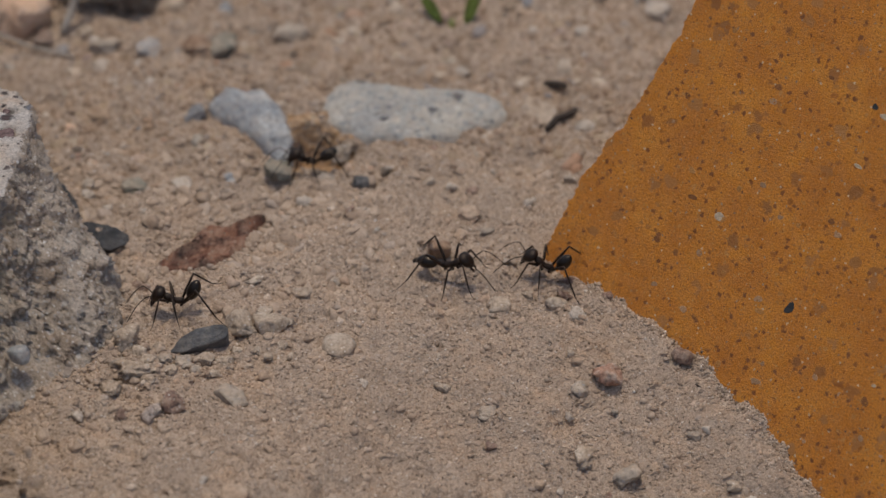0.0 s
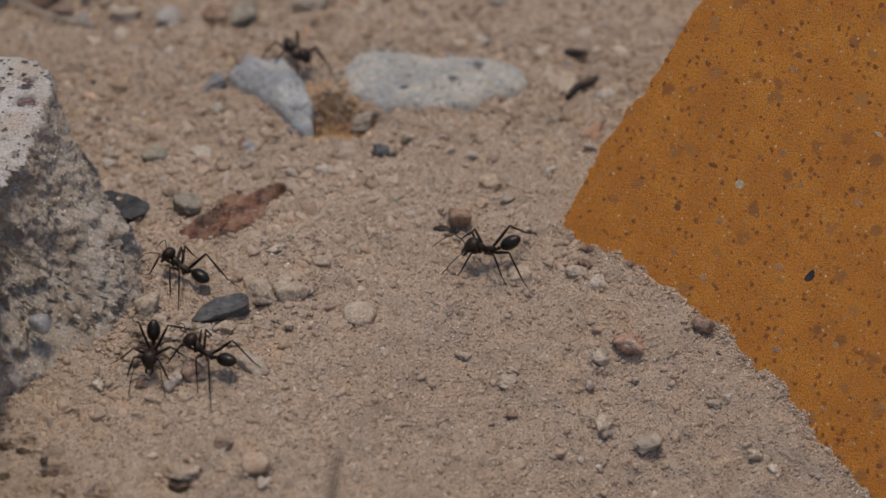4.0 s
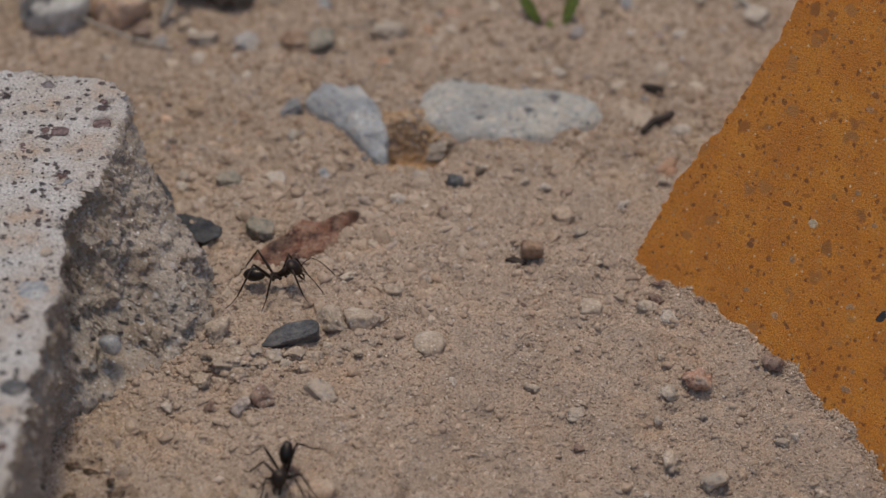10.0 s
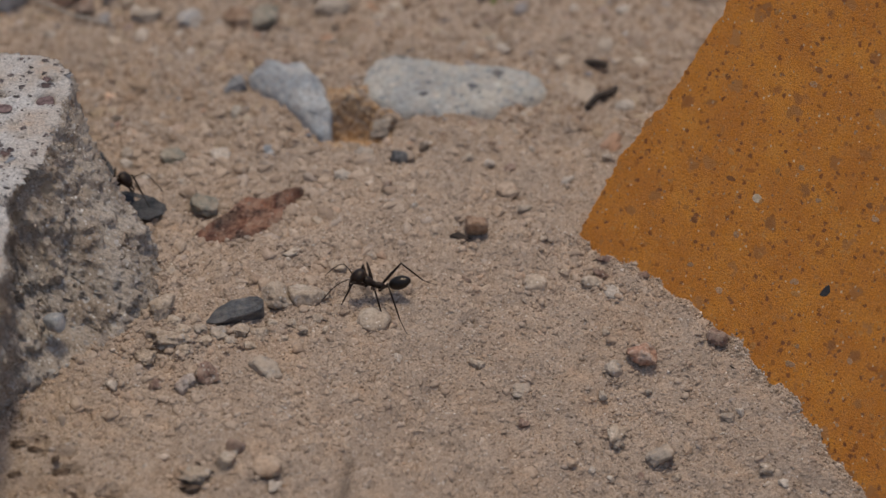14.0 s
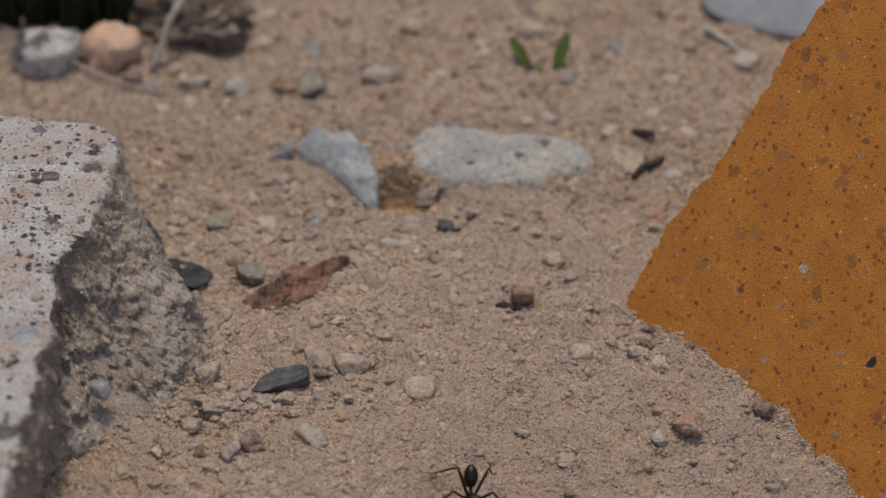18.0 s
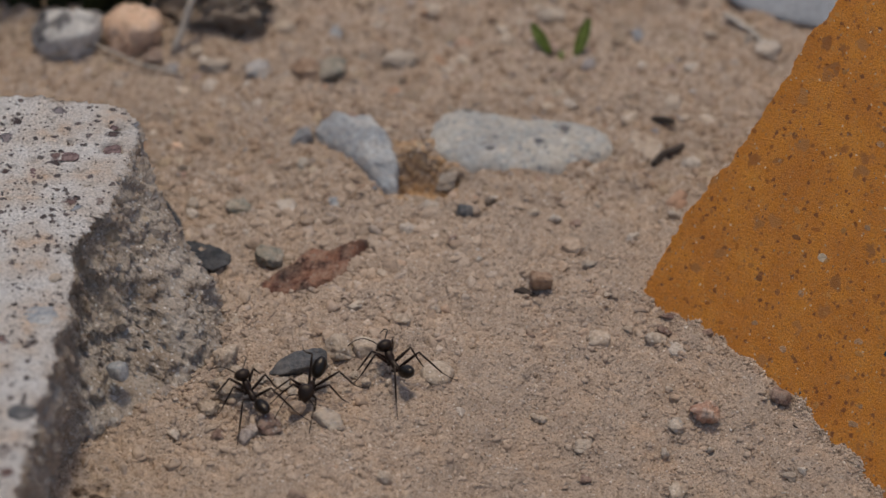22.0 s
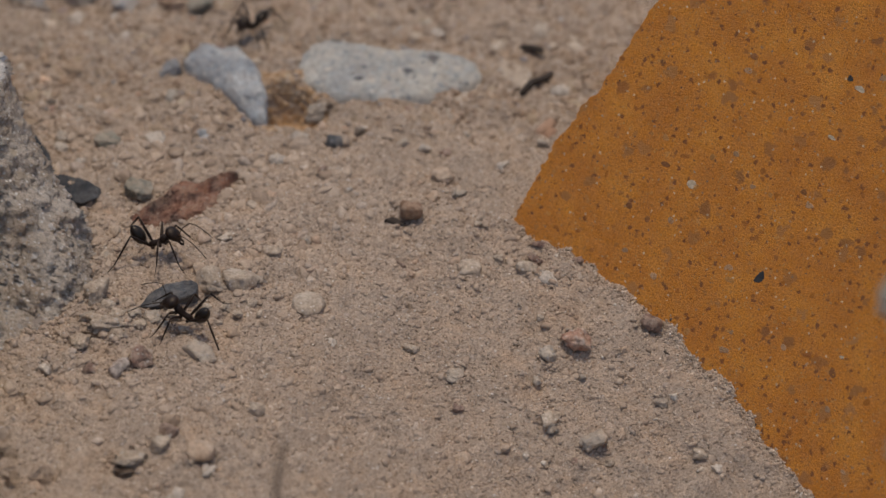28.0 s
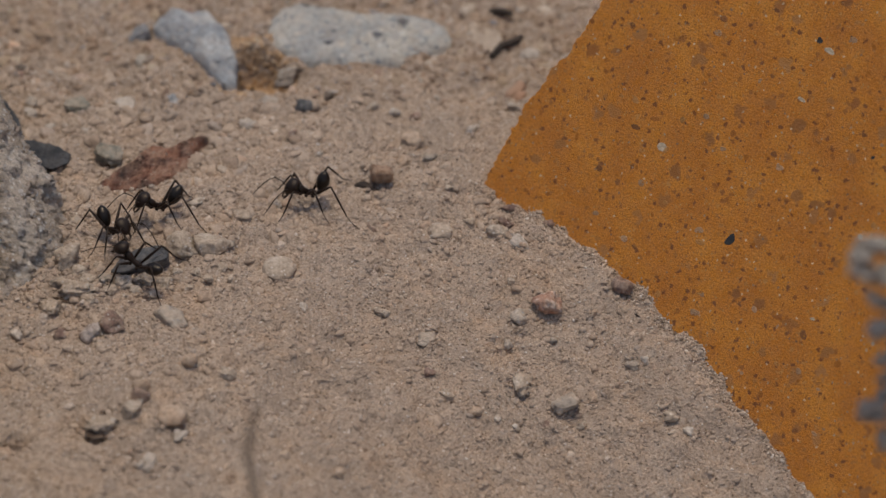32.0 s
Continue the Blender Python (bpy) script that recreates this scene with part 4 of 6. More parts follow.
# added dark pieces: the shade of the dents, painted as crumbs
for k, (x, y, w, deep, turn) in enumerate(SHADE_CRUMBS):
    stone("shade_crumb", "crumbly dark brown bit that puts shade into a dent", "litter", x, y, (w, deep, 0.7), SHADE_BROWN, 400 + k, turn, 0, 4, 7, 0.3, 0.42, -0.05, group="dark bits before the block")
stone("grey_stone", "small angular grey stone over the nest hole", "stone", -5.9, 38.2, (3.6, 3.4, 3.0), GREY, 11, 25, -12, 4, 9, 0.34, 0.12, 0.0)
stone("grey_stone", "small grey stone beside the blue-grey one", "stone", -27.8, 48.0, (3.8, 4.4, 2.8), DARK_BLUE, 9, lift=0.3)
stone("dark_stone", "small dark angular stone on the sand", "stone", -3.0, 28.5, (2.5, 2.8, 2.0), SLATE, 17, 20, 0, 3, 9, 0.25)
dug_stone = stone("grey_stone", "small grey-green stone carried by an ant and dropped", "stone", -31.3, 17.0, (4.4, 4.4, 3.0), OLIVE, 19, rough=0.14, lift=0.2)
stone("beige_stone", "small crumbly beige stone beside the slate", "stone", -20.2, -6.2, (4.2, 4.8, 3.6), BEIGE, 29, 25, 0, 4, 9, 0.34, 0.1, 0.2)
stone("beige_stone", "small crumbly beige stone beside the slate", "stone", -15.9, -5.3, (5.2, 4.2, 3.2), BEIGE, 31, 20, 0, 4, 9, 0.34, 0.1, 0.18)
stone("beige_stone", "upright beige stone at the foot of the concrete", "stone", -35.7, -10.6, (4.4, 3.8, 3.8), BEIGE, 33, 20, 0, 4, 8, 0.34, 0.14)
stone("sandy_lump", "crumbly lump of sandy soil", "clod", -34.5, -16.0, (6.4, 4.4, 3.0), CLOD, 35, 0, 0, 4, 9, 0.25, 0.26, 0.05)
stone("sandy_lump", "crumbly lump of sandy soil", "clod", -37.9, -19.6, (3.2, 3.6, 2.0), CLOD, 37, 0, 0, 4, 9, 0.25, 0.24, 0.05)
for k, (x, y, s) in enumerate(((-27.9, -14.5, 2.7), (-24.9, -13.2, 2.7), (-22.5, -13.5, 2.8), (-30.6, -13.9, 2.2), (-20.5, -11.0, 1.9), (-18.0, -10.7, 1.6), (-34.3, -12.8, 2.7), (-32.8, -18.3, 2.3), (-36.8, -15.0, 2.4),
                               (-16.2, -11.9, 1.5), (-14.3, -9.7, 1.9), (-31.7, -11.0, 1.7), (-13.1, -11.9, 1.4), (-19.0, -13.9, 1.5), (-26.2, -15.8, 2.1), (-29.7, -16.3, 1.9), (-23.6, -15.9, 1.7), (-32.9, -14.6, 2.3))):
    stone("gravel_stone", "small grey gravel stone in front of the slate", "stone", x, y, (s, s * 1.05, s * 0.75), GREY if k in (0, 3, 8, 14) else BEIGE, 40 + k, k * 40, rough=0.22, lift=0.08, group="gravel row")
stone("pale_stone", "small pale grey stone beside a brown one", "stone", -32.1, -24.2, (3.6, 4.0, 2.8), DUSTY_PINK, 51, 10, 0, 4, 8, 0.36, 0.1, 0.16, boxy=0.6)
stone("brown_stone", "small red-brown angular stone", "stone", -29.2, -23.0, (3.7, 3.8, 3.2), BROWN, 53, 15, 0, 4, 8, 0.34, 0.1, 0.2, boxy=0.6)
stone("grey_stone", "small grey stone half buried in sand", "stone", -21.0, -22.0, (3.8, 4.6, 3.2), GREY, 55, 35, 0, 4, 9, 0.4, 0.1, 0.14, boxy=0.7)
stone("beige_stone", "round flat beige pebble in the sand", "stone", -6.3, -9.2, (4.9, 5.2, 2.2), BEIGE, 57, 0, 0, 3, 6, 0.12, 0.1, 0.1)
stone("orange_stone", "smooth pale orange pebble in the sand", "stone", -20.5, -41.3, (4.1, 4.2, 2.0), ORANGE, 59, 0, 0, 3, 3, 0.06)
stone("pale_stone", "pale lump over a small hole", "stone", -29.9, -42.6, (5.2, 3.4, 1.8), CLOD, 61, 10, 0, 4, 9, 0.3, 0.3, 0.1)
stone("pink_stone", "rough pink and white pebble on the sand", "stone", 31.7, -12.3, (4.6, 4.4, 3.0), PINK, 63, -30, 0, 4, 8, 0.36, 0.14)
stone("grey_stone", "small grey pebble on the sand bank", "stone", 27.3, -14.8, (2.9, 2.8, 2.0), GREY, 65)
stone("brown_stone", "brown-grey pebble against the ochre tile", "stone", 42.1, -9.5, (3.2, 3.2, 2.6), BROWN, 67)
stone("dark_chip", "small dark brown chip at the tile's corner", "stone", 26.6, 5.1, (2.5, 1.3, 1.0), BROWN, 69, -5, 0, 3, 9, 0.3, lift=0.45)
stone("brown_fragment", "brown square fragment of bark on the sand", "bark", 8.3, 9.6, (3.3, 2.2, 3.4), RUST, 71, 8, 25, 3, 6, 0.2, 0.05, 0.4, boxy=0.4)
stone("dark_chip", "thin dark chip beside the brown fragment", "bark", 6.0, 8.6, (3.2, 1.3, 0.8), TWIG, 73, -8, 0, 3, 9, 0.3, lift=0.5)
stone("grey_stone", "small round grey pebble on the sand bank", "stone", 33.3, -28.0, (4.2, 4.0, 3.0), GREY, 75, 0, 0, 4, 8, 0.25, 0.14)
stone("beige_stone", "small round beige pebble in the sand", "stone", 16.6, 0.0, (3.4, 3.6, 1.8), BEIGE, 77, 0, 0, 3, 6, 0.12, 0.1, 0.1)
crumb_a = stone("soil_crumb", "beige crumb of soil carried off by an ant", "crumb", -17.0, -3.5, (3.0, 2.8, 2.2), BEIGE, 131)
crumb_b = stone("soil_crumb", "beige crumb of soil carried out by an ant", "crumb", -41.5, 11.5, (2.4, 2.2, 1.8), BEIGE, 133)
crumb_c = stone("soil_crumb", "light brown crumb of soil carried out by an ant", "crumb", -42.5, 13.5, (2.6, 2.2, 2.2), ORANGE, 135)
crumb_e = stone("soil_crumb", "reddish brown crumb of soil carried out by an ant", "crumb", -34.6, 3.4, (2.8, 2.4, 2.2), BROWN, 151)
crumb_f = stone("soil_crumb", "light brown crumb of soil carried out by an ant", "crumb", -41.0, 16.5, (2.4, 2.2, 2.0), ORANGE, 153)
crumb_d = stone("soil_crumb", "beige crumb of soil carried out by an ant", "crumb", -43.0, 15.0, (2.2, 2.0, 1.8), BEIGE, 137)
for k, (x, y) in enumerate(((14.6, -25.0), (1.9, -47.0), (21.0, -30.0))):
    stone("seed_husk", "tiny rust brown seed husk on the sand", "husk", x, y, (1.7, 1.9, 1.1), ORANGE if k else BROWN, 140 + k, group="seed husks")
stone("beige_stone", "small flat beige pebble by the tile", "stone", 24.7, 0.5, (3.4, 2.6, 1.7), BEIGE, 79)
stone("orange_stone", "small pale orange pebble in the sand", "stone", 12.9, 20.6, (3.6, 3.8, 1.9), ORANGE, 81)
stone("dark_stone", "small dark grey pebble in the sand", "stone", 15.3, 15.7, (2.5, 1.9, 1.6), GREY, 83)
stone("orange_stone", "small orange pebble among gravel", "stone", -46.2, 44.8, (3.1, 3.3, 2.1), DEEP_ORANGE, 85)
stone("grey_stone", "small grey pebble among gravel", "stone", -43.3, 28.3, (2.7, 2.3, 1.7), WHITE, 87, rough=0.22, lift=-0.08)
stone("grey_stone", "small dull grey-brown pebble among gravel", "stone", -36.3, 29.5, (4.2, 4.2, 2.1), OLIVE, 89, rough=0.22, lift=-0.08)
stone("white_stone", "small white pebble among gravel", "stone", -29.6, 29.6, (3.8, 3.8, 2.4), WHITE, 91, rough=0.22, lift=-0.08)
stone("grey_stone", "small flat grey pebble on the sand", "stone", 14.3, -19.2, (3.2, 2.4, 1.4), GREY, 93, 25, lift=0.08)
stone("mottled_stone", "pale stone with black patches at the back", "stone", -65.4, 72.5, (11.5, 9.0, 9.6), MOTTLED, 95, 0, 0, 4, 8, 0.16)
stone("orange_stone", "rounded pale orange stone at the back", "stone", -55.3, 73.2, (9.6, 9.0, 8.6), DEEP_ORANGE, 97, 0, 0, 4, 6, 0.12)
stone("red_stone", "small dull red stone at the back", "stone", -51.9, 68.8, (3.2, 4.6, 3.8), BROWN, 99)
stone("grey_stone", "large rough brown-grey stone at the back", "stone", -43.5, 82.0, (22.0, 15.0, 13.0), EARTH, 101, 0, 0, 5, 12, 0.3, 0.34, 0.1)
stone("dark_stone", "low dark grey stone at the back", "stone", -42.3, 67.5, (5.4, 3.4, 3.2), GREY, 103)
stone("grey_stone", "pale blue-grey stone at the back", "stone", -35.3, 65.6, (4.4, 5.2, 3.0), DULL_BLUE, 105)
stone("brown_stone", "rust brown stone at the back", "stone", -28.0, 65.0, (5.0, 5.2, 3.4), RUST, 107)
stone("dark_stone", "dark grey angular stone at the back", "stone", -23.9, 65.4, (4.4, 5.6, 4.2), OLIVE, 109, 0, 0, 3, 9, 0.25)
stone("white_stone", "small white stone at the back", "stone", 44.0, 73.6, (4.4, 4.2, 3.2), WHITE, 111)
stone("stone_slab", "flat blue-grey slab of stone at the back", "stone", 56.0, 92.0, (38.0, 26.0, 3.0), PALE_SLAB, 113, -8, 12, 4, 9, 0.2, 0.03)
stone("grey_stone", "small dark stone at the back", "stone", -13.5, 69.3, (6.0, 3.6, 3.4), GREY, 115)
stone("grey_stone", "small dark stone at the back", "stone", 10.3, 81.0, (5.2, 4.0, 3.2), GREY, 117)
stone("tan_stone", "flat tan stone beside the speckled one", "stone", 25.0, 47.0, (6.2, 9.0, 1.6), CLOD, 119, 8, 4, lift=-0.05)
stone("white_stone", "small white pebble beside a twig", "stone", 31.1, 43.0, (3.1, 3.3, 1.9), WHITE, 121)

# smaller stones half sunk in the sand: x, y, width, depth and kind
KINDS = ((BEIGE, "beige"), (GREY, "grey"), (ORANGE, "orange"), (WHITE, "pale"), (BROWN, "brown"), (OLIVE, "grey-green"), (BLUESTONE, "blue-grey"))
AMONG_SHARDS = ((-43.2, 30.8, 1.8, 1.9, 1), (-37.6, 30.4, 2.5, 2.9, 6), (-22.4, 30.9, 2.5, 2.4, 6), (-7.9, 30.5, 3.3, 2.7, 3), (-13.8, 9.7, 1.1, 1.0, 4), (-6.8, 4.5, 1.4, 1.8, 1), (-0.7, 16.4, 1.1, 1.6, 1),
                (-32.4, -2.1, 1.3, 1.5, 3), (-34.8, 1.3, 3.7, 2.6, 0), (-13.9, -3.8, 2.1, 2.8, 1), (-40.3, 24.9, 1.6, 1.3, 3), (-35.0, 23.0, 1.3, 1.6, 3), (-26.2, 26.6, 2.1, 1.6, 2), (-25.3, 24.3, 1.5, 1.3, 2),
                (-11.1, 24.0, 2.5, 2.1, 3), (-8.6, 21.2, 1.5, 1.3, 0), (-18.2, 5.2, 3.2, 1.8, 0), (-11.6, 2.2, 2.4, 2.1, 0))
BY_THE_TILE = ((-3.1, -16.6, 1.4, 1.8, 3), (8.0, -14.6, 2.3, 1.5, 0), (11.6, 15.1, 2.1, 2.4, 2), (13.4, 26.3, 1.6, 1.3, 4), (16.9, 32.0, 1.3, 1.1, 1), (18.0, 8.8, 1.1, 1.6, 1), (26.0, 2.4, 1.9, 2.0, 4),
               (23.0, -0.2, 1.6, 1.5, 0), (27.8, -1.7, 2.7, 2.3, 3), (32.0, 1.7, 1.6, 1.5, 4), (1.3, 32.4, 1.5, 1.3, 3), (10.5, 27.6, 1.6, 1.6, 3), (22.0, 23.0, 1.8, 2.4, 3), (25.5, 25.5, 1.3, 1.3, 2),
               (28.1, 29.3, 1.8, 1.9, 3), (7.2, 28.7, 1.8, 1.6, 1), (20.7, 2.3, 1.4, 1.3, 0), (6.5, -0.1, 1.6, 1.3, 4))
BEFORE_THE_BLOCK = ((-37.9, -20.3, 2.6, 2.7, 0), (-42.3, -25.4, 1.8, 2.0, 3), (-36.1, -24.8, 1.7, 2.0, 4), (-32.5, -17.9, 3.1, 1.5, 0), (-27.1, -16.7, 2.6, 2.5, 0), (-17.7, -14.1, 1.6, 1.5, 1),
                    (-48.8, -39.2, 2.0, 1.9, 0), (-51.3, -48.1, 4.5, 4.8, 0), (-23.9, -42.3, 2.0, 1.7, 2), (-19.3, -44.6, 1.9, 2.2, 3), (-23.7, -48.9, 2.2, 2.9, 3), (-37.0, -40.5, 1.7, 1.9, 1), (-24.8, -38.5, 1.5, 2.2, 3))
ON_THE_BANK = ((27.1, -25.4, 3.1, 3.7, 0), (32.1, -17.3, 1.2, 1.3, 1), (25.7, -19.0, 1.2, 1.5, 3), (37.4, -25.8, 1.4, 2.0, 2), (50.5, -30.6, 1.7, 1.7, 3), (45.1, -20.4, 1.7, 1.7, 3), (23.9, -30.5, 1.1, 1.2, 3),
               (37.8, -13.3, 1.4, 1.5, 2), (43.1, -21.1, 1.9, 1.5, 1), (21.5, -30.6, 1.4, 2.0, 4), (26.4, -8.5, 1.1, 1.0, 1), (48.2, -28.8, 2.0, 1.5, 0), (35.6, -30.6, 1.4, 1.5, 0))
AT_THE_BACK = ((-40.5, 56.3, 2.4, 2.5, 3), (-35.4, 56.5, 2.6, 2.5, 3), (-50.9, 54.6, 2.0, 2.5, 3), (-43.1, 62.6, 2.6, 3.1, 3), (-36.5, 61.5, 2.4, 2.2, 3), (-30.4, 72.2, 3.0, 3.1, 2), (-18.8, 70.7, 2.1, 2.0, 1),
               (-23.9, 76.2, 3.0, 4.2, 6), (-36.2, 46.6, 1.7, 1.9, 3), (-32.7, 46.1, 1.7, 1.6, 0), (9.3, 59.4, 3.1, 2.5, 0), (12.8, 60.0, 2.6, 2.2, 3), (22.2, 54.9, 3.1, 4.1, 0), (15.9, 40.3, 3.4, 3.2, 0))
FAR_BACK = ((-1.2, 58.5, 1.7, 1.9, 2), (-2.1, 73.6, 1.7, 2.3, 1), (-13.4, 61.5, 1.7, 1.4, 1), (-11.1, 57.2, 1.4, 1.7, 1), (-13.6, 72.2, 1.9, 2.5, 3), (32.3, 71.6, 1.6, 1.4, 3), (32.7, 59.8, 2.1, 1.9, 4), (10.6, 66.7, 2.6, 2.0, 4), (4.9, 62.5, 2.2, 1.9, 0))
for k, (x, y, w, deep, kind) in enumerate(AMONG_SHARDS + BY_THE_TILE + BEFORE_THE_BLOCK + ON_THE_BANK + AT_THE_BACK + FAR_BACK):
    if all(math.hypot(x - ox, y - oy) > 2.0 for ox, oy in PLACES):
        mat, tone = KINDS[kind]
        stone(tone.replace("-", "_") + "_pebble", "small " + tone + " pebble half sunk in dry sand", "pebble", x, y, (w * 1.15, deep * 1.15, 0.75 * min(w, deep) + 0.3), mat, 700 + k, 37 * k % 50 - 25, 0, 3, 9, 0.34, 0.24, -0.04,
              "pebbles on the sand", 0.85)


def twig(name, label, category, points, radius, mat):
    pts = []
    for i, p in enumerate(points):
        pts.append(Vector(p))
    fine = []
    for a, b in zip(pts, pts[1:]):
        for k in range(6):
            fine.append(a.lerp(b, k / 6))
    fine.append(pts[-1])
    n = len(fine)
    fine = [p + radius * 0.5 * Vector((noise.noise(p * 0.4), noise.noise(p * 0.4 + Vector((9, 0, 0))), noise.noise(p * 0.4 + Vector((0, 9, 0))))) for p in fine]
    ob = link(name, tube_bm(fine, [radius * (0.55 + 0.45 * math.sin(math.pi * (0.15 + 0.7 * i / (n - 1)))) for i in range(n)], 8), mat)
    return tagged(ob, label, category)


def on(x, y, lift=0.3):
    return (x, y, gz(x, y) + lift)


twig("twig", "short dark curved twig on the sand", "twig", [on(25.2, 41.8, 0.5), on(26.8, 44.3, 0.8), on(28.9, 45.8, 0.9), on(29.9, 47.0, 0.7)], 0.55, TWIG)
twig("twig", "short dark twig on the sand", "twig", [on(25.4, 53.2, 0.6), on(27.2, 52.6, 0.8), on(28.8, 52.4, 0.5)], 0.55, TWIG)
twig("twig", "tiny dark splinter on the sand bank", "twig", [on(44.0, -18.6, 0.2), on(45.3, -19.0, 0.3), on(46.4, -19.7, 0.2)], 0.14, TWIG)
twig("twig", "tiny dark splinter on the sand bank", "twig", [on(43.4, -13.2, 0.2), on(44.6, -14.0, 0.3)], 0.12, TWIG)
twig("dry_grass_stalk", "pale dry stem lying at the back", "grass stalk", [on(-68, 69.5, 1.0), on(-61, 70.2, 1.6), on(-54, 66.0, 1.2), on(-47, 64.5, 0.6)], 0.26, STRAW)
twig("dry_grass_stalk", "pale dry stem leaning on a stone", "grass stalk", [on(-49.0, 70.5, 0.4), on(-46.0, 74.0, 7.0), on(-41.0, 81.0, 15.0)], 0.7, STRAW)
twig("dry_grass_stalk", "grey dry stem lying at the back", "grass stalk", [on(37.5, 82.5, 1.0), on(41.0, 78.0, 1.2), on(43.5, 75.5, 0.6)], 0.5, STRAW)
twig("dry_grass_stalk", "thin dry grass stem rising from the sand", "grass stalk", [on(-9.0, -112.0, -1.5), (-8.4, -106.0, 14.0), (-8.1, -100.9, 33.2), (-9.1, -97.1, 37.9), (-8.0, -94.0, 41.6)], 0.5, STALK)


# ---- seedling, grass and a dry clump ----
def leaf_blade(parent, x, y, z, length, width, turn, lean):
    bm = bmesh.new()
    rows, cols = 9, 5
    grid = []
    for i in range(rows):
        f = i / (rows - 1)
        w = width / 2 * math.sin(math.pi * (0.08 + 0.86 * f)) ** 0.7
        grid.append([bm.verts.new((w * (2 * j / (cols - 1) - 1), 0.12 * length * f * f - 0.2 * abs(2 * j / (cols - 1) - 1), length * f)) for j in range(cols)])
    for i in range(rows - 1):
        for j in range(cols - 1):
            bm.faces.new((grid[i][j], grid[i][j + 1], grid[i + 1][j + 1], grid[i + 1][j]))
    bmesh.ops.solidify(bm, geom=list(bm.faces), thickness=0.3)
    ob = link("leaf", bm, LEAF, parent)
    ob.matrix_basis = pose(x * MM, y * MM, z * MM, -34, lean, turn)
    return ob


seedling = tagged(new("seedling"), "tiny green seedling with two leaves at the back", "plant")
seedling.location = (11.6 * MM, 71.0 * MM, gz(11.6, 71.0) * MM)
link("stem", tube_bm([(0, 0, -1), (0, 0, 0.8)], [0.4, 0.35]), LEAF, seedling)
leaf_blade(seedling, -1.6, 0, 0.6, 5.6, 1.9, 6, -38)
leaf_blade(seedling, 2.3, 0, 0.2, 6.2, 2.0, -5, 20)

tuft = tagged(new("grass_tuft"), "dark green grass tuft behind the stones", "grass")
tuft.location = (-64 * MM, 85 * MM, gz(-64, 85) * MM)
rnd = random.Random(77)
bm = bmesh.new()
for _ in range(340):
    x, y = rnd.uniform(-26, 11), rnd.uniform(-3, 12)
    l, a, b = rnd.uniform(8, 26), rnd.gauss(0, 4), rnd.gauss(0, 4)
    tube_bm([(x, y, -1), (x + a * 0.3, y + b * 0.3, l * 0.5), (x + a, y + b, l)], [rnd.uniform(0.7, 1.3), 0.8, 0.15], 4, bm)
link("grass_crown", bm, GRASS, tuft)

clump = tagged(new("dry_plant"), "grey crumbly dry plant standing close to the lens", "plant")
clump.location = (66.0 * MM, -93.0 * MM, gz(66.0, -93) * MM)
rnd = random.Random(5)
low = -gz(66.0, -93)
link("stem", tube_bm([(6, 0, -2), (5.5, 1, low + 32.3), (4.5, 2, low + 64.4)], [0.9, 0.8, 0.5]), CLUMP, clump)
for k in range(110):
    z = rnd.uniform(32.3, 64.4)
    edge = float(np.interp(z, (32.3, 36.4, 39.0, 41.0, 43.8, 47.2, 51.4, 55.1, 58.0, 59.8, 63.0, 64.4), (0.8, -0.1, -2.0, -3.5, -0.4, -1.4, -1.8, -3.8, -2.9, -5.0, -4.7, -4.1)))
    s = rnd.uniform(1.1, 2.4)
    ob = link("seed_head", pebble_bm(s * rnd.uniform(1.0, 1.5), s, s * 0.8, 300 + k, 2, 6, 0.2, 0.2), CLUMP, clump)
    ob.location = ((edge + s / 2 + 9.0 * rnd.random() ** 1.4) * MM, rnd.uniform(-2.5, 2.5) * MM, (low + z) * MM)


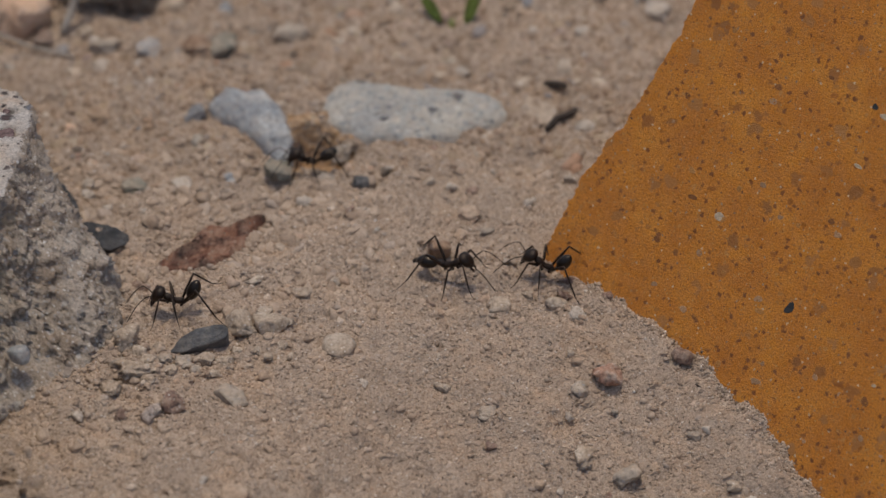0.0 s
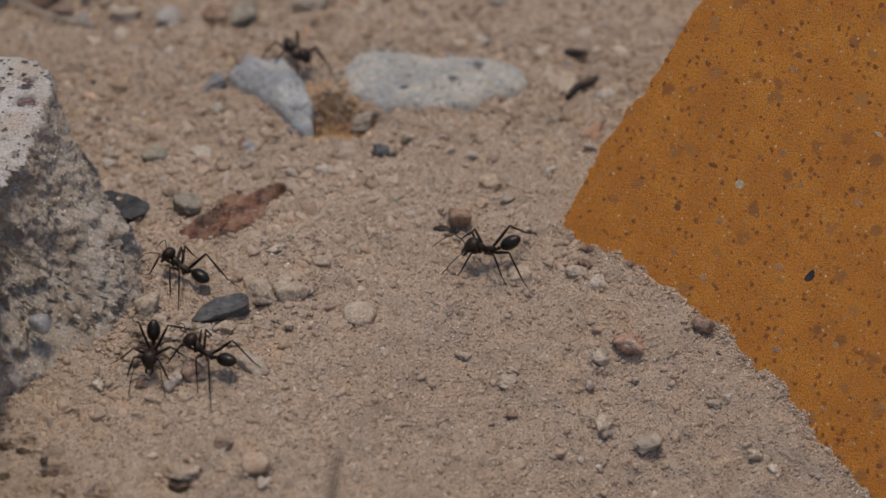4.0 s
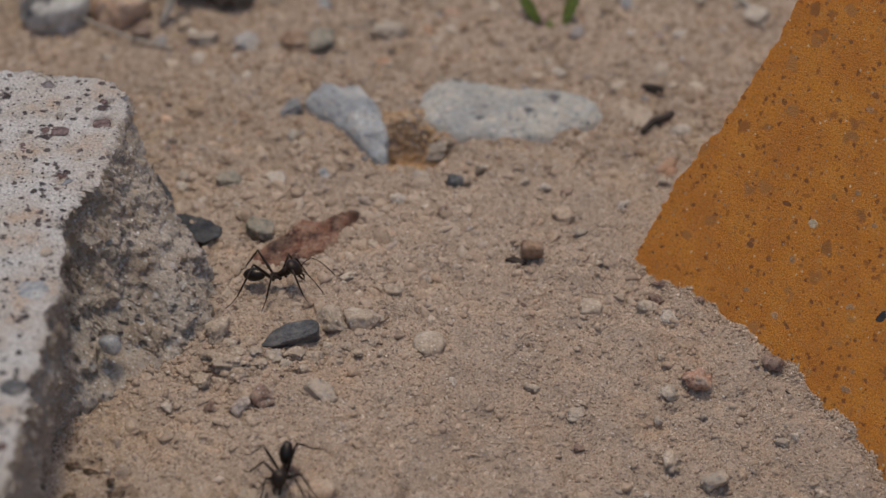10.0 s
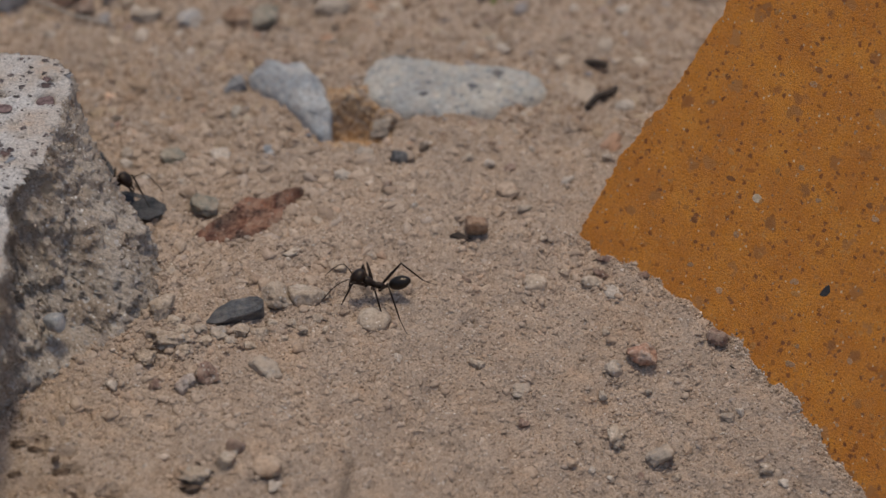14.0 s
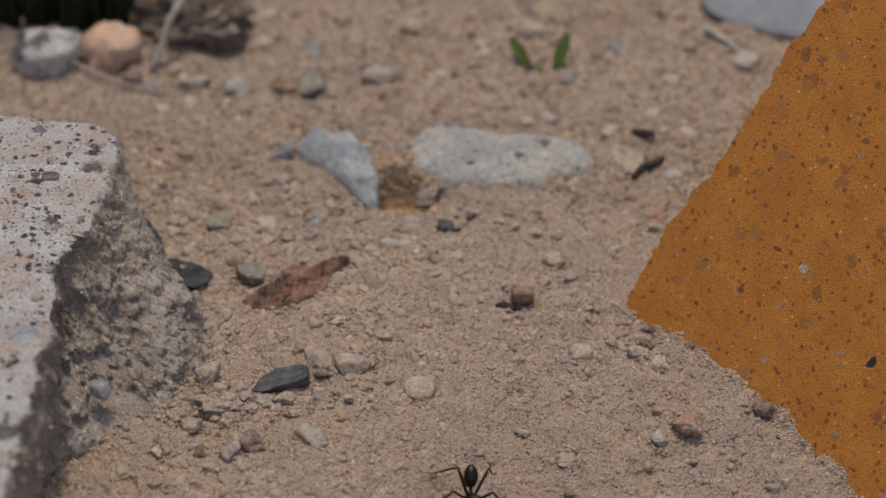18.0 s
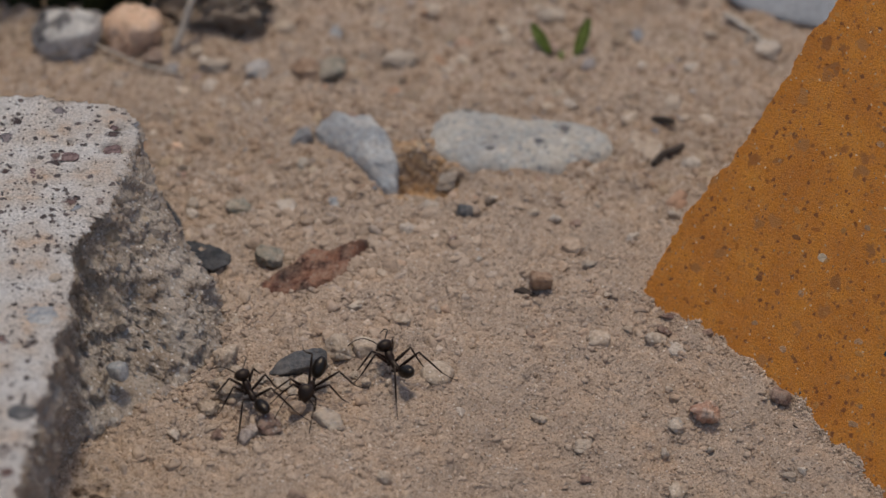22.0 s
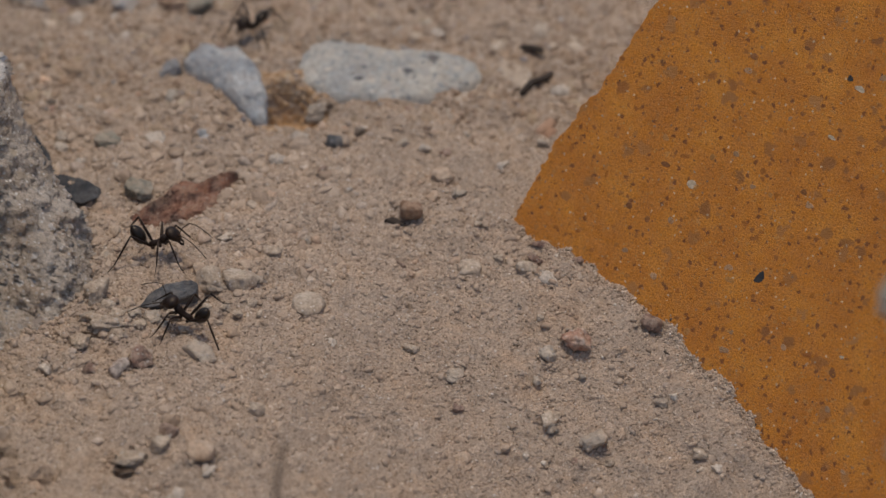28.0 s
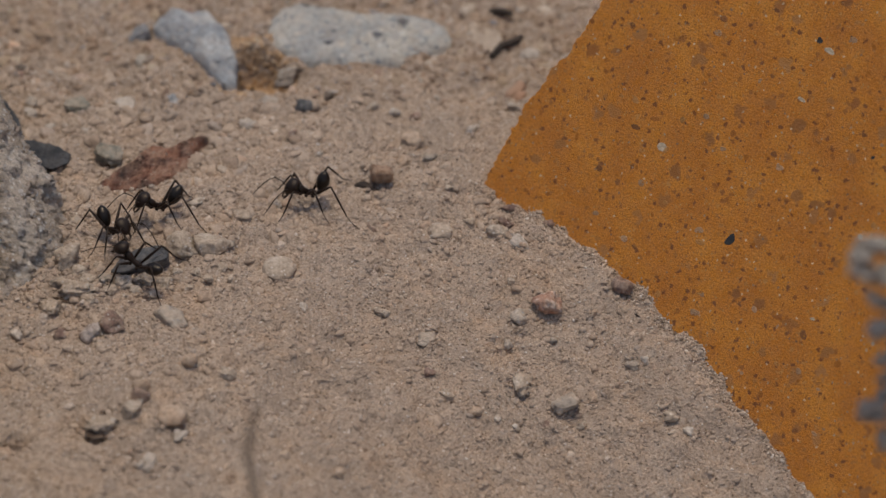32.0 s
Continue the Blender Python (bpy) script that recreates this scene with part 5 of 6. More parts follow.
# ---- the ants ----
def make_ant():
    """One running ant, its head to +x, feet at z = 0."""
    ant = new("ant")
    H = 2.1
    bm = ball_bm(0, 0, 0, 1.3, 1.0, 0.8, 4, 0, 0.0)
    for v in bm.verts:
        # broad and square behind, narrow at the mouth
        v.co.y *= 1.04 - 0.24 * v.co.x / 1.3 - 0.12 * max(0.0, -v.co.x / 1.3) ** 3
        v.co.z *= 1.0 - 0.16 * v.co.x / 1.3
    bmesh.ops.rotate(bm, cent=(0, 0, 0), matrix=Matrix.Rotation(radians(44), 3, "Y"), verts=bm.verts)
    bmesh.ops.translate(bm, vec=(3.05, 0, H + 1.7), verts=bm.verts)
    head = link("head", bm, CHITIN_RED, ant)
    for s in (1, -1):
        link("eye", ball_bm(2.95, 0.88 * s, H + 1.95, 0.25, 0.14, 0.22, 2), CHITIN, head)
        link("mandible", tube_bm([(3.7, 0.42 * s, H + 0.85), (4.12, 0.4 * s, H + 0.4), (4.25, 0.08 * s, H + 0.0)], [0.19, 0.16, 0.05], 6), CHITIN_RED, head)
        link("scape", tube_bm([(3.6, 0.35 * s, H + 1.5), (4.15, 1.0 * s, H + 2.1), (4.9, 1.75 * s, H + 2.35)], [0.07, 0.075, 0.08], 6), CHITIN_RED, head)
        link("antenna", tube_bm([(4.9, 1.75 * s, H + 2.35), (5.6, 2.0 * s, H + 1.95), (6.4, 2.2 * s, H + 1.2), (7.2, 2.4 * s, H + 0.2), (7.7, 2.5 * s, H - 0.5)],
                                [0.06, 0.065, 0.065, 0.065, 0.05], 5), CHITIN_RED, head)
    # slender alitrunk: a domed front, a narrow saddle and a sloping hind part
    spine = [(2.5, 1.42, 0.24, 0.22), (2.2, 1.3, 0.42, 0.4), (1.85, 1.12, 0.58, 0.55), (1.45, 0.86, 0.56, 0.53), (1.1, 0.6, 0.42, 0.42), (0.75, 0.42, 0.37, 0.38), (0.35, 0.3, 0.44, 0.46),
             (-0.1, 0.14, 0.45, 0.46), (-0.4, 0.0, 0.34, 0.34), (-0.58, -0.04, 0.2, 0.2)]
    bm = bmesh.new()
    rings = []
    for x, z, w, h in spine:
        rings.append([bm.verts.new((x - 0.35 * h * math.sin(a), w * math.cos(a), H + z + h * math.sin(a))) for a in [2 * math.pi * k / 14 for k in range(14)]])
    for a, b in zip(rings, rings[1:]):
        for k in range(14):
            bm.faces.new((a[k], a[(k + 1) % 14], b[(k + 1) % 14], b[k]))
    bm.faces.new(rings[0])
    bm.faces.new(rings[-1])
    bmesh.ops.recalc_face_normals(bm, faces=bm.faces)
    link("thorax", bm, CHITIN_RED, ant)
    link("petiole", tube_bm([(-0.5, 0, H - 0.02), (-0.72, 0, H + 0.12), (-0.86, 0, H + 0.34), (-0.98, 0, H + 0.3), (-1.3, 0, H + 0.24)], [0.17, 0.22, 0.27, 0.24, 0.15], 8), CHITIN_RED, ant)
    bm = ball_bm(0, 0, 0, 1.55, 0.95, 0.92, 4, 0, 0.0)
    for v in bm.verts:
        # blunt in front, pointed behind, with three faint rings where the plates overlap
        f = -v.co.x / 1.55
        k = 1.0 - 0.16 * max(0.0, f) ** 2 - 0.03 * sum(math.exp(-((f - c) / 0.07) ** 2) for c in (-0.42, 0.12, 0.55))
        v.co.y *= k
        v.co.z *= k
    bmesh.ops.translate(bm, vec=(-1.5, 0, 0), verts=bm.verts)
    gaster = link("gaster", bm, CHITIN, ant)
    gaster.location = (-1.1 * MM, 0, (H + 0.3) * MM)
    for f, r in ((0.42, 0.825), (-0.12, 0.9), (-0.55, 0.725)):
        cx = -1.5 + 1.55 * f
        link("segment_band", tube_bm([(cx - 0.05, 0, 0), (cx + 0.05, 0, 0)], [r, r], 20), CHITIN, gaster)
    # hip, knee, ankle and foot of the front, middle and hind legs
    legs = []
    for name, hip, knee, ankle, foot in (("front", (1.9, 0.36, H + 0.65), (3.0, 1.9, H + 1.9), (4.2, 2.8, 1.0), (4.8, 3.0, 0.05)),
                                         ("middle", (1.1, 0.38, H + 0.2), (1.25, 2.7, H + 1.9), (0.9, 4.2, 1.0), (0.7, 5.1, 0.05)),
                                         ("hind", (0.1, 0.36, H - 0.1), (-2.1, 2.4, H + 2.8), (-4.3, 4.0, 1.2), (-5.7, 5.0, 0.05))):
        for s in (1, -1):
            h = Vector(hip)
            rel = [Vector(((q[0] - h.x), (q[1] - h.y) * s, q[2] - h.z)) for q in (hip, knee, ankle, foot)]
            leg = link("leg", ball_bm(0, 0.05 * s, -0.05, 0.26, 0.3, 0.26, 2), CHITIN_RED, ant)
            leg.location = (h.x * MM, h.y * s * MM, h.z * MM)
            a, b, c, d = rel
            link("femur", tube_bm([a, a.lerp(b, 0.35), a.lerp(b, 0.8), b], [0.14, 0.23, 0.18, 0.125], 6), CHITIN_RED, leg)
            link("tibia", tube_bm([b, b.lerp(c, 0.5), c], [0.125, 0.14, 0.09], 6), CHITIN_RED, leg)
            link("tarsus", tube_bm([c, c.lerp(d, 0.6) + Vector((0, 0, -0.15)), d + (d - c).normalized() * 0.25], [0.07, 0.055, 0.04], 5), CHITIN_RED, leg)
            legs.append((name, s))
    return ant


first_ant = make_ant()
tagged(first_ant, "black long-legged desert ant with raised shiny gaster", "ant", "ants on the trail")
ants = [first_ant] + [copy_thing(first_ant, pose(0, 0, 0)) for _ in range(10)]
for a, k in zip(ants, (1.04, 1.06, 1.02, 0.96, 0.96, 1.02, 1.08, 1.04, 1.04, 1.06, 1.06)):
    a.scale = (k, k, k)
a1, a2, a3, a4, a5, a6, a7, a8, a9, a10, a11 = ants


def rnd_points(n, lo, hi, seed):
    r = np.random.default_rng(seed)
    return r.uniform(lo[0], hi[0], n), r.uniform(lo[1], hi[1], n), r


# ---- scattered pebbles ----
pebble_meshes = []
for k in range(10):
    for mat in (BEIGE, GREY, ORANGE, WHITE, BROWN):
        ob = link("pebble", pebble_bm(1, 1, 1, 500 + k, 2, 9, 0.26, 0.16), mat)
        pebble_meshes.append(ob.data)
        bpy.data.objects.remove(ob)
px, py, r = rnd_points(900, (-80, -62), (85, 105), 31)
placed = 0
for x, y in zip(px, py):
    back = float(smooth(0, 60, y))
    if r.random() > 0.03 + 0.28 * back or float(hole_depth(x * MM, y * MM)) > 0.0005 or placed >= 190:
        continue
    if x < -52 and -90 < y < 24:
        continue
    s = r.uniform(0.8, 1.7) + 2.4 * back * r.random() ** 2
    kind = r.choice(5, p=(0.55, 0.22, 0.1, 0.06, 0.07))
    ob = new("pebble", pebble_meshes[int(r.integers(10)) * 5 + int(kind)])
    ob.matrix_world = Matrix.LocRotScale((x * MM, y * MM, (gz(x, y) - 0.08 * s) * MM), Euler((r.uniform(-0.4, 0.4), r.uniform(-0.4, 0.4), r.uniform(0, 6.3))),
                                         (s * r.uniform(0.8, 1.4), s * r.uniform(0.7, 1.1), s * r.uniform(0.55, 0.8)))
    tagged(ob, "small stone lying on dry sand", "pebble", "pebbles on the sand")
    placed += 1


def sheet_height(x, y):
    """Height of the ground sheet as built, its lumps and holes included."""
    i, j = np.clip(np.searchsorted(gx, x) - 1, 0, nx - 2), np.clip(np.searchsorted(gy, y) - 1, 0, ny - 2)
    u, v = (x - gx[i]) / (gx[i + 1] - gx[i]), (y - gy[j]) / (gy[j + 1] - gy[j])
    return (ZZ[j, i] * (1 - u) + ZZ[j, i + 1] * u) * (1 - v) + (ZZ[j + 1, i] * (1 - u) + ZZ[j + 1, i + 1] * u) * v


# ---- loose grains and crumbs over the sand ----
def grains(name, n, lo, hi, smin, smax, seed, level, label, sink=-0.1, power=2.6, mat=GRAINS, sparse=True, around=None, spots=None):
    x, y, r = rnd_points(n, lo, hi, seed)
    if around is not None:
        # strewn along the feet of the stones
        pick = around[r.integers(0, len(around), n)]
        x, y = pick[:, 0] + r.normal(0, 0.7, n), pick[:, 1] + r.normal(0, 0.7, n)
    if level:
        bm = ico(level)
        bm.verts.ensure_lookup_table()
        base = np.array([v.co[:] for v in bm.verts])
        tri = np.array([[v.index for v in f.verts] for f in bm.faces])
        bm.free()
    else:
        base = np.array([(1, 0, 0), (-1, 0, 0), (0, 1, 0), (0, -1, 0), (0, 0, 1), (0, 0, -1)], float)
        tri = np.array([(0, 2, 4), (2, 1, 4), (1, 3, 4), (3, 0, 4), (2, 0, 5), (1, 2, 5), (3, 1, 5), (0, 3, 5)])
    behind = ((x - 22.7) * 0.604 + (y - 10.1) * 0.797 > 9) & ((x - 22.7) * 0.797 - (y - 10.1) * 0.604 > 24)
    free = (hole_depth(x * MM, y * MM) < (0.0012 if sparse else 1.0)) & ~behind & ~((x < -60) & (y < 22))
    x, y = (x[free], y[free]) if spots is None else (spots[:, 0], spots[:, 1])
    n = len(x)
    s = smin + (smax - smin) * r.random(n) ** power
    z = sheet_height(x * MM, y * MM) / MM if spots is None else spots[:, 2]
    ang = r.uniform(0, 2 * np.pi, n)
    flat = r.uniform(0.55, 0.95, n)
    jit = 1 + r.uniform(-0.36, 0.30, (n, len(base), 1))
    v = base[None] * jit
    if level:
        # broken flat on several sides
        for _ in range(5):
            cut = r.normal(0, 1, (n, 1, 3))
            cut /= np.linalg.norm(cut, axis=2, keepdims=True)
            over = (v * cut).sum(2, keepdims=True) - r.uniform(0.3, 0.75, (n, 1, 1))
            v = v - np.maximum(over, 0) * cut
    vx, vy, vz = v[..., 0] * r.uniform(0.8, 1.5, (n, 1)), v[..., 1] * r.uniform(0.7, 1.2, (n, 1)), v[..., 2] * flat[:, None]
    tilt = r.uniform(-0.5, 0.5, (n, 1))
    vx, vz = vx * np.cos(tilt) - vz * np.sin(tilt), vx * np.sin(tilt) + vz * np.cos(tilt)
    c, sn = np.cos(ang)[:, None], np.sin(ang)[:, None]
    wx, wy = c * vx - sn * vy, sn * vx + c * vy
    h = (s / 2)[:, None]
    co = np.stack([x[:, None] + wx * h, y[:, None] + wy * h, z[:, None] + vz * h + sink * h], -1) * MM
    faces = (tri[None] + (np.arange(n) * len(base))[:, None, None]).reshape(-1, 3)
    ob = array_mesh(name, co.reshape(-1, 3), faces, [mat], flat=True)
    return tagged(ob, label, "sand", kind="stuff")


grains("sand_grains", 215000, (-82, -66), (88, 60), 0.14, 0.52, 61, 0, "fine loose sand grains on the ground", 0.0, 2.0)
grains("soil_crumbs", 24000, (-82, -66), (88, 60), 0.45, 1.6, 64, 1, "crumbs of dry soil on the ground", -0.35, 1.7, CRUMBS)
grains("gravel_crumbs", 900, (-60, -56), (30, 60), 0.9, 2.2, 62, 2, "larger crumbs of soil and gravel on the ground", -0.35, 2.0, CRUMBS)
grains("soil_clods", 1050, (-52, -4), (0, 38), 0.8, 2.9, 67, 2, "angular clods of dry soil near the stones", -0.3, 1.9, CRUMBS)
grains("soil_clods", 420, (-52, -34), (-8, -4), 0.8, 2.4, 69, 2, "angular clods of dry soil before the slate", -0.35, 2.0, CRUMBS)
grains("soil_clods", 260, (0, -2), (34, 40), 0.8, 2.2, 70, 2, "clods of dry soil beside the tile", -0.4, 2.2, CRUMBS)
grains("back_gravel", 12000, (-90, 30), (95, 122), 0.4, 2.2, 63, 1, "loose gravel and crumbs on the rise behind", -0.25, 2.2, BACK_GRAINS)
grains("back_clods", 1500, (-90, 32), (95, 122), 1.4, 4.6, 68, 2, "clods and stones sunk in the rise behind", -0.55, 1.7, BACK_CLODS)
grains("back_sand", 34000, (-90, 34), (95, 122), 0.25, 0.8, 65, 0, "coarse red-brown sand on the rise behind", 0.0, 1.6, BACK_GRAINS)

grains("nest_soil", 2600, (-15.5, 33.0), (-4.0, 47.5), 0.25, 0.9, 66, 0, "orange-brown soil dug out at the nest hole", 0.0, 1.4, NEST_GRAINS, False)

grains("foot_crumbs", 5200, (0, 0), (1, 1), 0.3, 1.2, 71, 1, "crumbs of soil heaped against the stones", 0.25, 2.0, CRUMBS, True, np.concatenate(FEET))


# cement and grit standing proud on the broken side of the block
side = np.empty(len(block.data.vertices) * 3, np.float32)
block.data.vertices.foreach_get("co", side)
side = side.reshape(-1, 3)[:86 * 900] / MM
side = side[(side[:, 0] > -61) & (side[:, 1] > -70) & (side[:, 1] < 26) & (side[:, 2] > -1) & (side[:, 2] < 21.5)]
side = side[np.random.default_rng(8).choice(len(side), 4000, replace=False)]
grit = grains("cement_grit", 4000, (0, 0), (1, 1), 0.15, 0.55, 81, 1, "grit and cement crumbs", -0.45, 2.2, CEMENT, True, None, side)
grit.parent = block
del grit["kind"], grit["category"]

# where the sand meets the tile
meets = []
for s in np.linspace(-0.5, 62, 160):
    c = np.linspace(-14, 14, 281)
    qx, qy = 22.69 + 0.797 * s + 0.604 * c, 10.14 - 0.604 * s + 0.797 * c
    slab = TILE_AT.z / MM - (TILE_N.x * (qx - 22.69) + TILE_N.y * (qy - 10.14)) / TILE_N.z
    k = int(np.argmax(slab > ground_height(qx * MM, qy * MM) / MM))
    meets.append((qx[k], qy[k]))
grains("tile_foot_crumbs", 3200, (0, 0), (1, 1), 0.18, 0.7, 73, 1, "crumbs of sand heaped along the tile's foot", 0.2, 2.2, GRAINS, True, np.array(meets) - (0.35, 0.45))


# ---- what moves ----
TRAILS = {}
STRIDE = 11.0  # millimetres that an ant covers in a full step


# stones that the ants climb over: x, y, half-axes and height in millimetres
STEPS = ((-25.9, -10.2, 5.6, 3.4, 2.3), (-18.4, -5.7, 5.2, 3.6, 2.0), (-24.5, 15.0, 8.5, 5.5, 1.6), (-34.5, -16.0, 4.2, 3.4, 1.4), (-30.6, -23.6, 3.6, 3.2, 1.4), (-21.0, -22.2, 3.4, 3.4, 1.4))


def tread(x, y):
    """Height underfoot in millimetres: the sand, or a low stone on it."""
    return gz(x, y) + max(h * math.exp(-(((x - sx) / rx) ** 2 + ((y - sy) / ry) ** 2) ** 2) for sx, sy, rx, ry, h in STEPS)


def go(ant, rows):
    """Rows of seconds, x, y and heading, and a height where the ant is not on the sand."""
    TRAILS[ant] = rows
    k = ant.scale[0]
    keys, trail = [], []
    for row in rows:
        t, x, y, a = row[:4]
        up = Vector((0, 0, 1))
        if len(row) > 4:
            z = row[4]
            if z > 0.5:
                up = TILE_N
        else:
            z = tread(x, y)
            e = 4.0
            up = Vector((tread(x - e, y) - tread(x + e, y), tread(x, y - e) - tread(x, y + e), 2 * e)).normalized()
        d = Vector((math.cos(radians(a)), math.sin(radians(a)), 0))
        d = (d - up * d.dot(up)).normalized()
        w = up.cross(d)
        m = Matrix(((d.x, w.x, up.x, x * MM), (d.y, w.y, up.y, y * MM), (d.z, w.z, up.z, (z + 0.1) * MM), (0, 0, 0, 1)))
        keys.append((t, m))
        trail.append((t, x, y, a))
    walk(ant, keys)
    # tripod gait: the legs swing with the way that is covered
    tt = np.array([q[0] for q in trail])
    turn = np.radians(np.unwrap(np.array([q[3] for q in trail]), period=360))
    way = np.r_[0, np.cumsum(np.hypot(np.diff([q[1] for q in trail]), np.diff([q[2] for q in trail])) + 2.2 * np.abs(np.diff(turn)))]
    times = np.arange(0, 32.0001, 1 / 15)
    phase = np.interp(times, tt, way) / (STRIDE * k) * 2 * np.pi
    legs = [c for c in ant.children if c.name.startswith("leg")]
    for i, leg in enumerate(legs):
        s = 1 if leg.location.y > 0 else -1
        pair = i // 2
        off = math.pi * ((pair + (s > 0)) % 2)
        base = leg.location.copy()
        rows_ = []
        for n, (t, p) in enumerate(zip(times, phase)):
            if 0 < n < len(times) - 1 and abs(p - phase[n - 1]) < 0.02 and abs(phase[n + 1] - p) < 0.02:
                continue
            swing = 20 * math.sin(p + off)
            lift = 13 * max(0.0, math.cos(p + off))
            rows_.append((t, Matrix.Translation(base) @ Matrix.Rotation(radians(s * swing), 4, "Z") @ Matrix.Rotation(radians(s * lift), 4, "X")))
        walk(leg, rows_)


def raise_gaster(ant, rows):
    """Rows of seconds and degrees by which the hind body is held up."""
    for c in ant.children:
        if c.name.startswith("gaster"):
            base = c.location.copy()
            walk(c, [(t, Matrix.Translation(base) @ Matrix.Rotation(radians(a), 4, "Y")) for t, a in rows])


def carry(stone_, rows, start, stop, rest=None):
    """The stone is held before the head of the ant that runs by rows, from start to stop; before and after that it lies still."""
    tt = np.array([q[0] for q in rows])
    xs, ys = np.array([q[1] for q in rows]), np.array([q[2] for q in rows])
    an = np.radians(np.unwrap(np.array([q[3] for q in rows], float), period=360))
    lies = stone_.matrix_world.copy()
    half = stone_.dimensions.z * 0.2

    def held(t):
        x, y, a = np.interp(t, tt, xs), np.interp(t, tt, ys), np.interp(t, tt, an)
        return float(x + 5.4 * math.cos(a)), float(y + 5.4 * math.sin(a))

    keys = [] if start <= 0 else [(0, lies), (start - 0.2, lies)]
    for t in np.arange(start, stop + 0.01, 0.1):
        x, y = held(t)
        keys.append((float(t), Matrix.Translation((x * MM, y * MM, (tread(x, y) + 1.7) * MM))))
    x, y = held(stop)
    m = lies if rest else Matrix.Translation((x * MM, y * MM, gz(x, y) * MM + half))
    keys += [(stop + 0.15, m), (32, m)]
    walk(stone_, keys)


def motions():
    go(a1, [
        (0, -28.2, -3.2, 185), (0.3, -29.5, -2, 202), (0.6, -30.1, -2.3, 202), (1, -30.2, -3.4, 229), (1.2, -31.2, -1.7, 226), (1.5, -32.9, 1.8, 206),
        (1.8, -33.9, 1.2, 266), (2.1, -30.2, -4.5, 304), (2.4, -26.5, -13.2, 324), (2.7, -24, -15.8, 292), (3, -23.3, -27.7, 272),
        (3.3, -24.5, -32.6, 267), (3.45, -24.3, -29.8, 221), (3.6, -24.2, -27.1, 175), (4, -26.9, -22.1, 151), (4.2, -26.1, -20.5, 172),
        (4.5, -24.5, -19.8, 177), (6.5, -17.7, -13.3, 182), (6.8, -17.8, -11.3, 187), (7, -22.9, -11.6, 171), (7.4, -27.8, -5.5, 171),
        (7.7, -29.6, -3.1, 167), (8, -32.5, -1.4, 170), (8.3, -34.6, 1.4, 173), (8.45, -45.6, 16.8, 116), (8.533, -49.1, 24, 56),
        (8.617, -52.6, 31.2, -4), (8.7, -56.2, 38.4, -64), (30.2, -56.2, 38.4, -64), (30.45, -45.6, 16.8, -37), (30.6, -33.9, 6.5, 8),
        (31, -21, 4.3, -2), (31.2, -18.7, 1.9, 5), (31.5, -15.9, 2.3, 7), (31.65, -18, 1.7, 58), (31.8, -20.1, 1, 108), (31.9, -21.6, 0.5, 158),
        (32, -23, -0, 208),
    ])
    go(a2, [
        (0, 9.2, 5.2, -19), (0.3, 17.2, 5, 14), (0.6, 29.7, 1, -43), (1, 43.5, -16.8, -79), (1.2, 43.8, -16.5, -80), (1.3, 43.3, -15.1, -22),
        (1.4, 42.9, -13.7, 37), (1.5, 42.5, -12.3, 96), (1.8, 40.2, -7.3, 170), (2, 34.4, -8.2, 171), (2.4, 28, -1.1, 161), (2.7, 20.8, 2.9, 179),
        (3, 16.3, 4.5, 207), (3.3, 15.6, 3.2, 178), (3.6, 16.5, 2.7, 180), (4, 12.7, 2.3, 192), (4.2, 6.1, 2.8, 177), (4.5, 1.7, 4, 207),
        (5.4, -10.5, 2.5, 193), (5.7, -12, 3.9, 122), (6, -13.5, 5.3, 51), (6.5, -12.4, 5, 1), (6.8, -3.8, 5.8, 7), (7, 4.1, 6.1, -4),
        (7.4, 20.9, 4.7, 0), (7.7, 22.4, 2.2, -47), (8, 18, 1.8, -90), (8.2, 11.4, 4.4, -172), (8.3, 7.7, 5.1, -187), (8.6, -10.1, 2, -178),
        (8.75, -14.8, -2.5, -107), (9, -16.4, -9.4, -83), (9.2, -16, -12.4, -75), (9.5, -16.7, -15.4, -92), (9.8, -24.1, -30.6, -106),
        (10, -25.6, -40.5, -99), (10.4, -24.8, -35.9, -165), (10.7, -22.7, -32.3, -191), (11, -26, -24.5, -225), (11.3, -31.2, -18.5, -204),
        (11.6, -34.9, -8.5, -252), (11.9, -31.1, -4.8, -262), (12.2, -32.8, -1.8, -198), (12.5, -36, -2.8, -181), (12.65, -45.6, 16.8, -244),
        (12.9, -56.2, 38.4, -244), (32, -56.2, 38.4, -244),
    ])
    go(a3, [
        (0, 23.9, 5.6, -192), (0.3, 15.9, 10.4, -180), (0.6, 10.8, 11.3, -189), (1, -7.3, 8.3, -173), (1.2, -15.9, 7.8, -182),
        (1.5, -25.7, 6.2, -141), (1.8, -29.4, -1.9, -193), (2.1, -31.3, -0.1, -198), (2.4, -31.7, -1.9, -206), (2.7, -32.4, -1.7, -202),
        (3, -32.7, -2.7, -171), (3.3, -33.1, -7.3, -172), (3.6, -32.3, -13.7, -154), (4, -34.7, -19.9, -96), (4.2, -35.3, -21.3, -99),
        (4.5, -35.8, -20.3, -99), (4.85, -35.5, -20.1, -142), (5.2, -35.1, -19.8, -185), (6, -32.6, -19.3, -253), (6.5, -32.4, -15.6, -259),
        (6.65, -45.6, 16.8, -244), (6.9, -56.2, 38.4, -244), (32, -56.2, 38.4, -244),
    ])
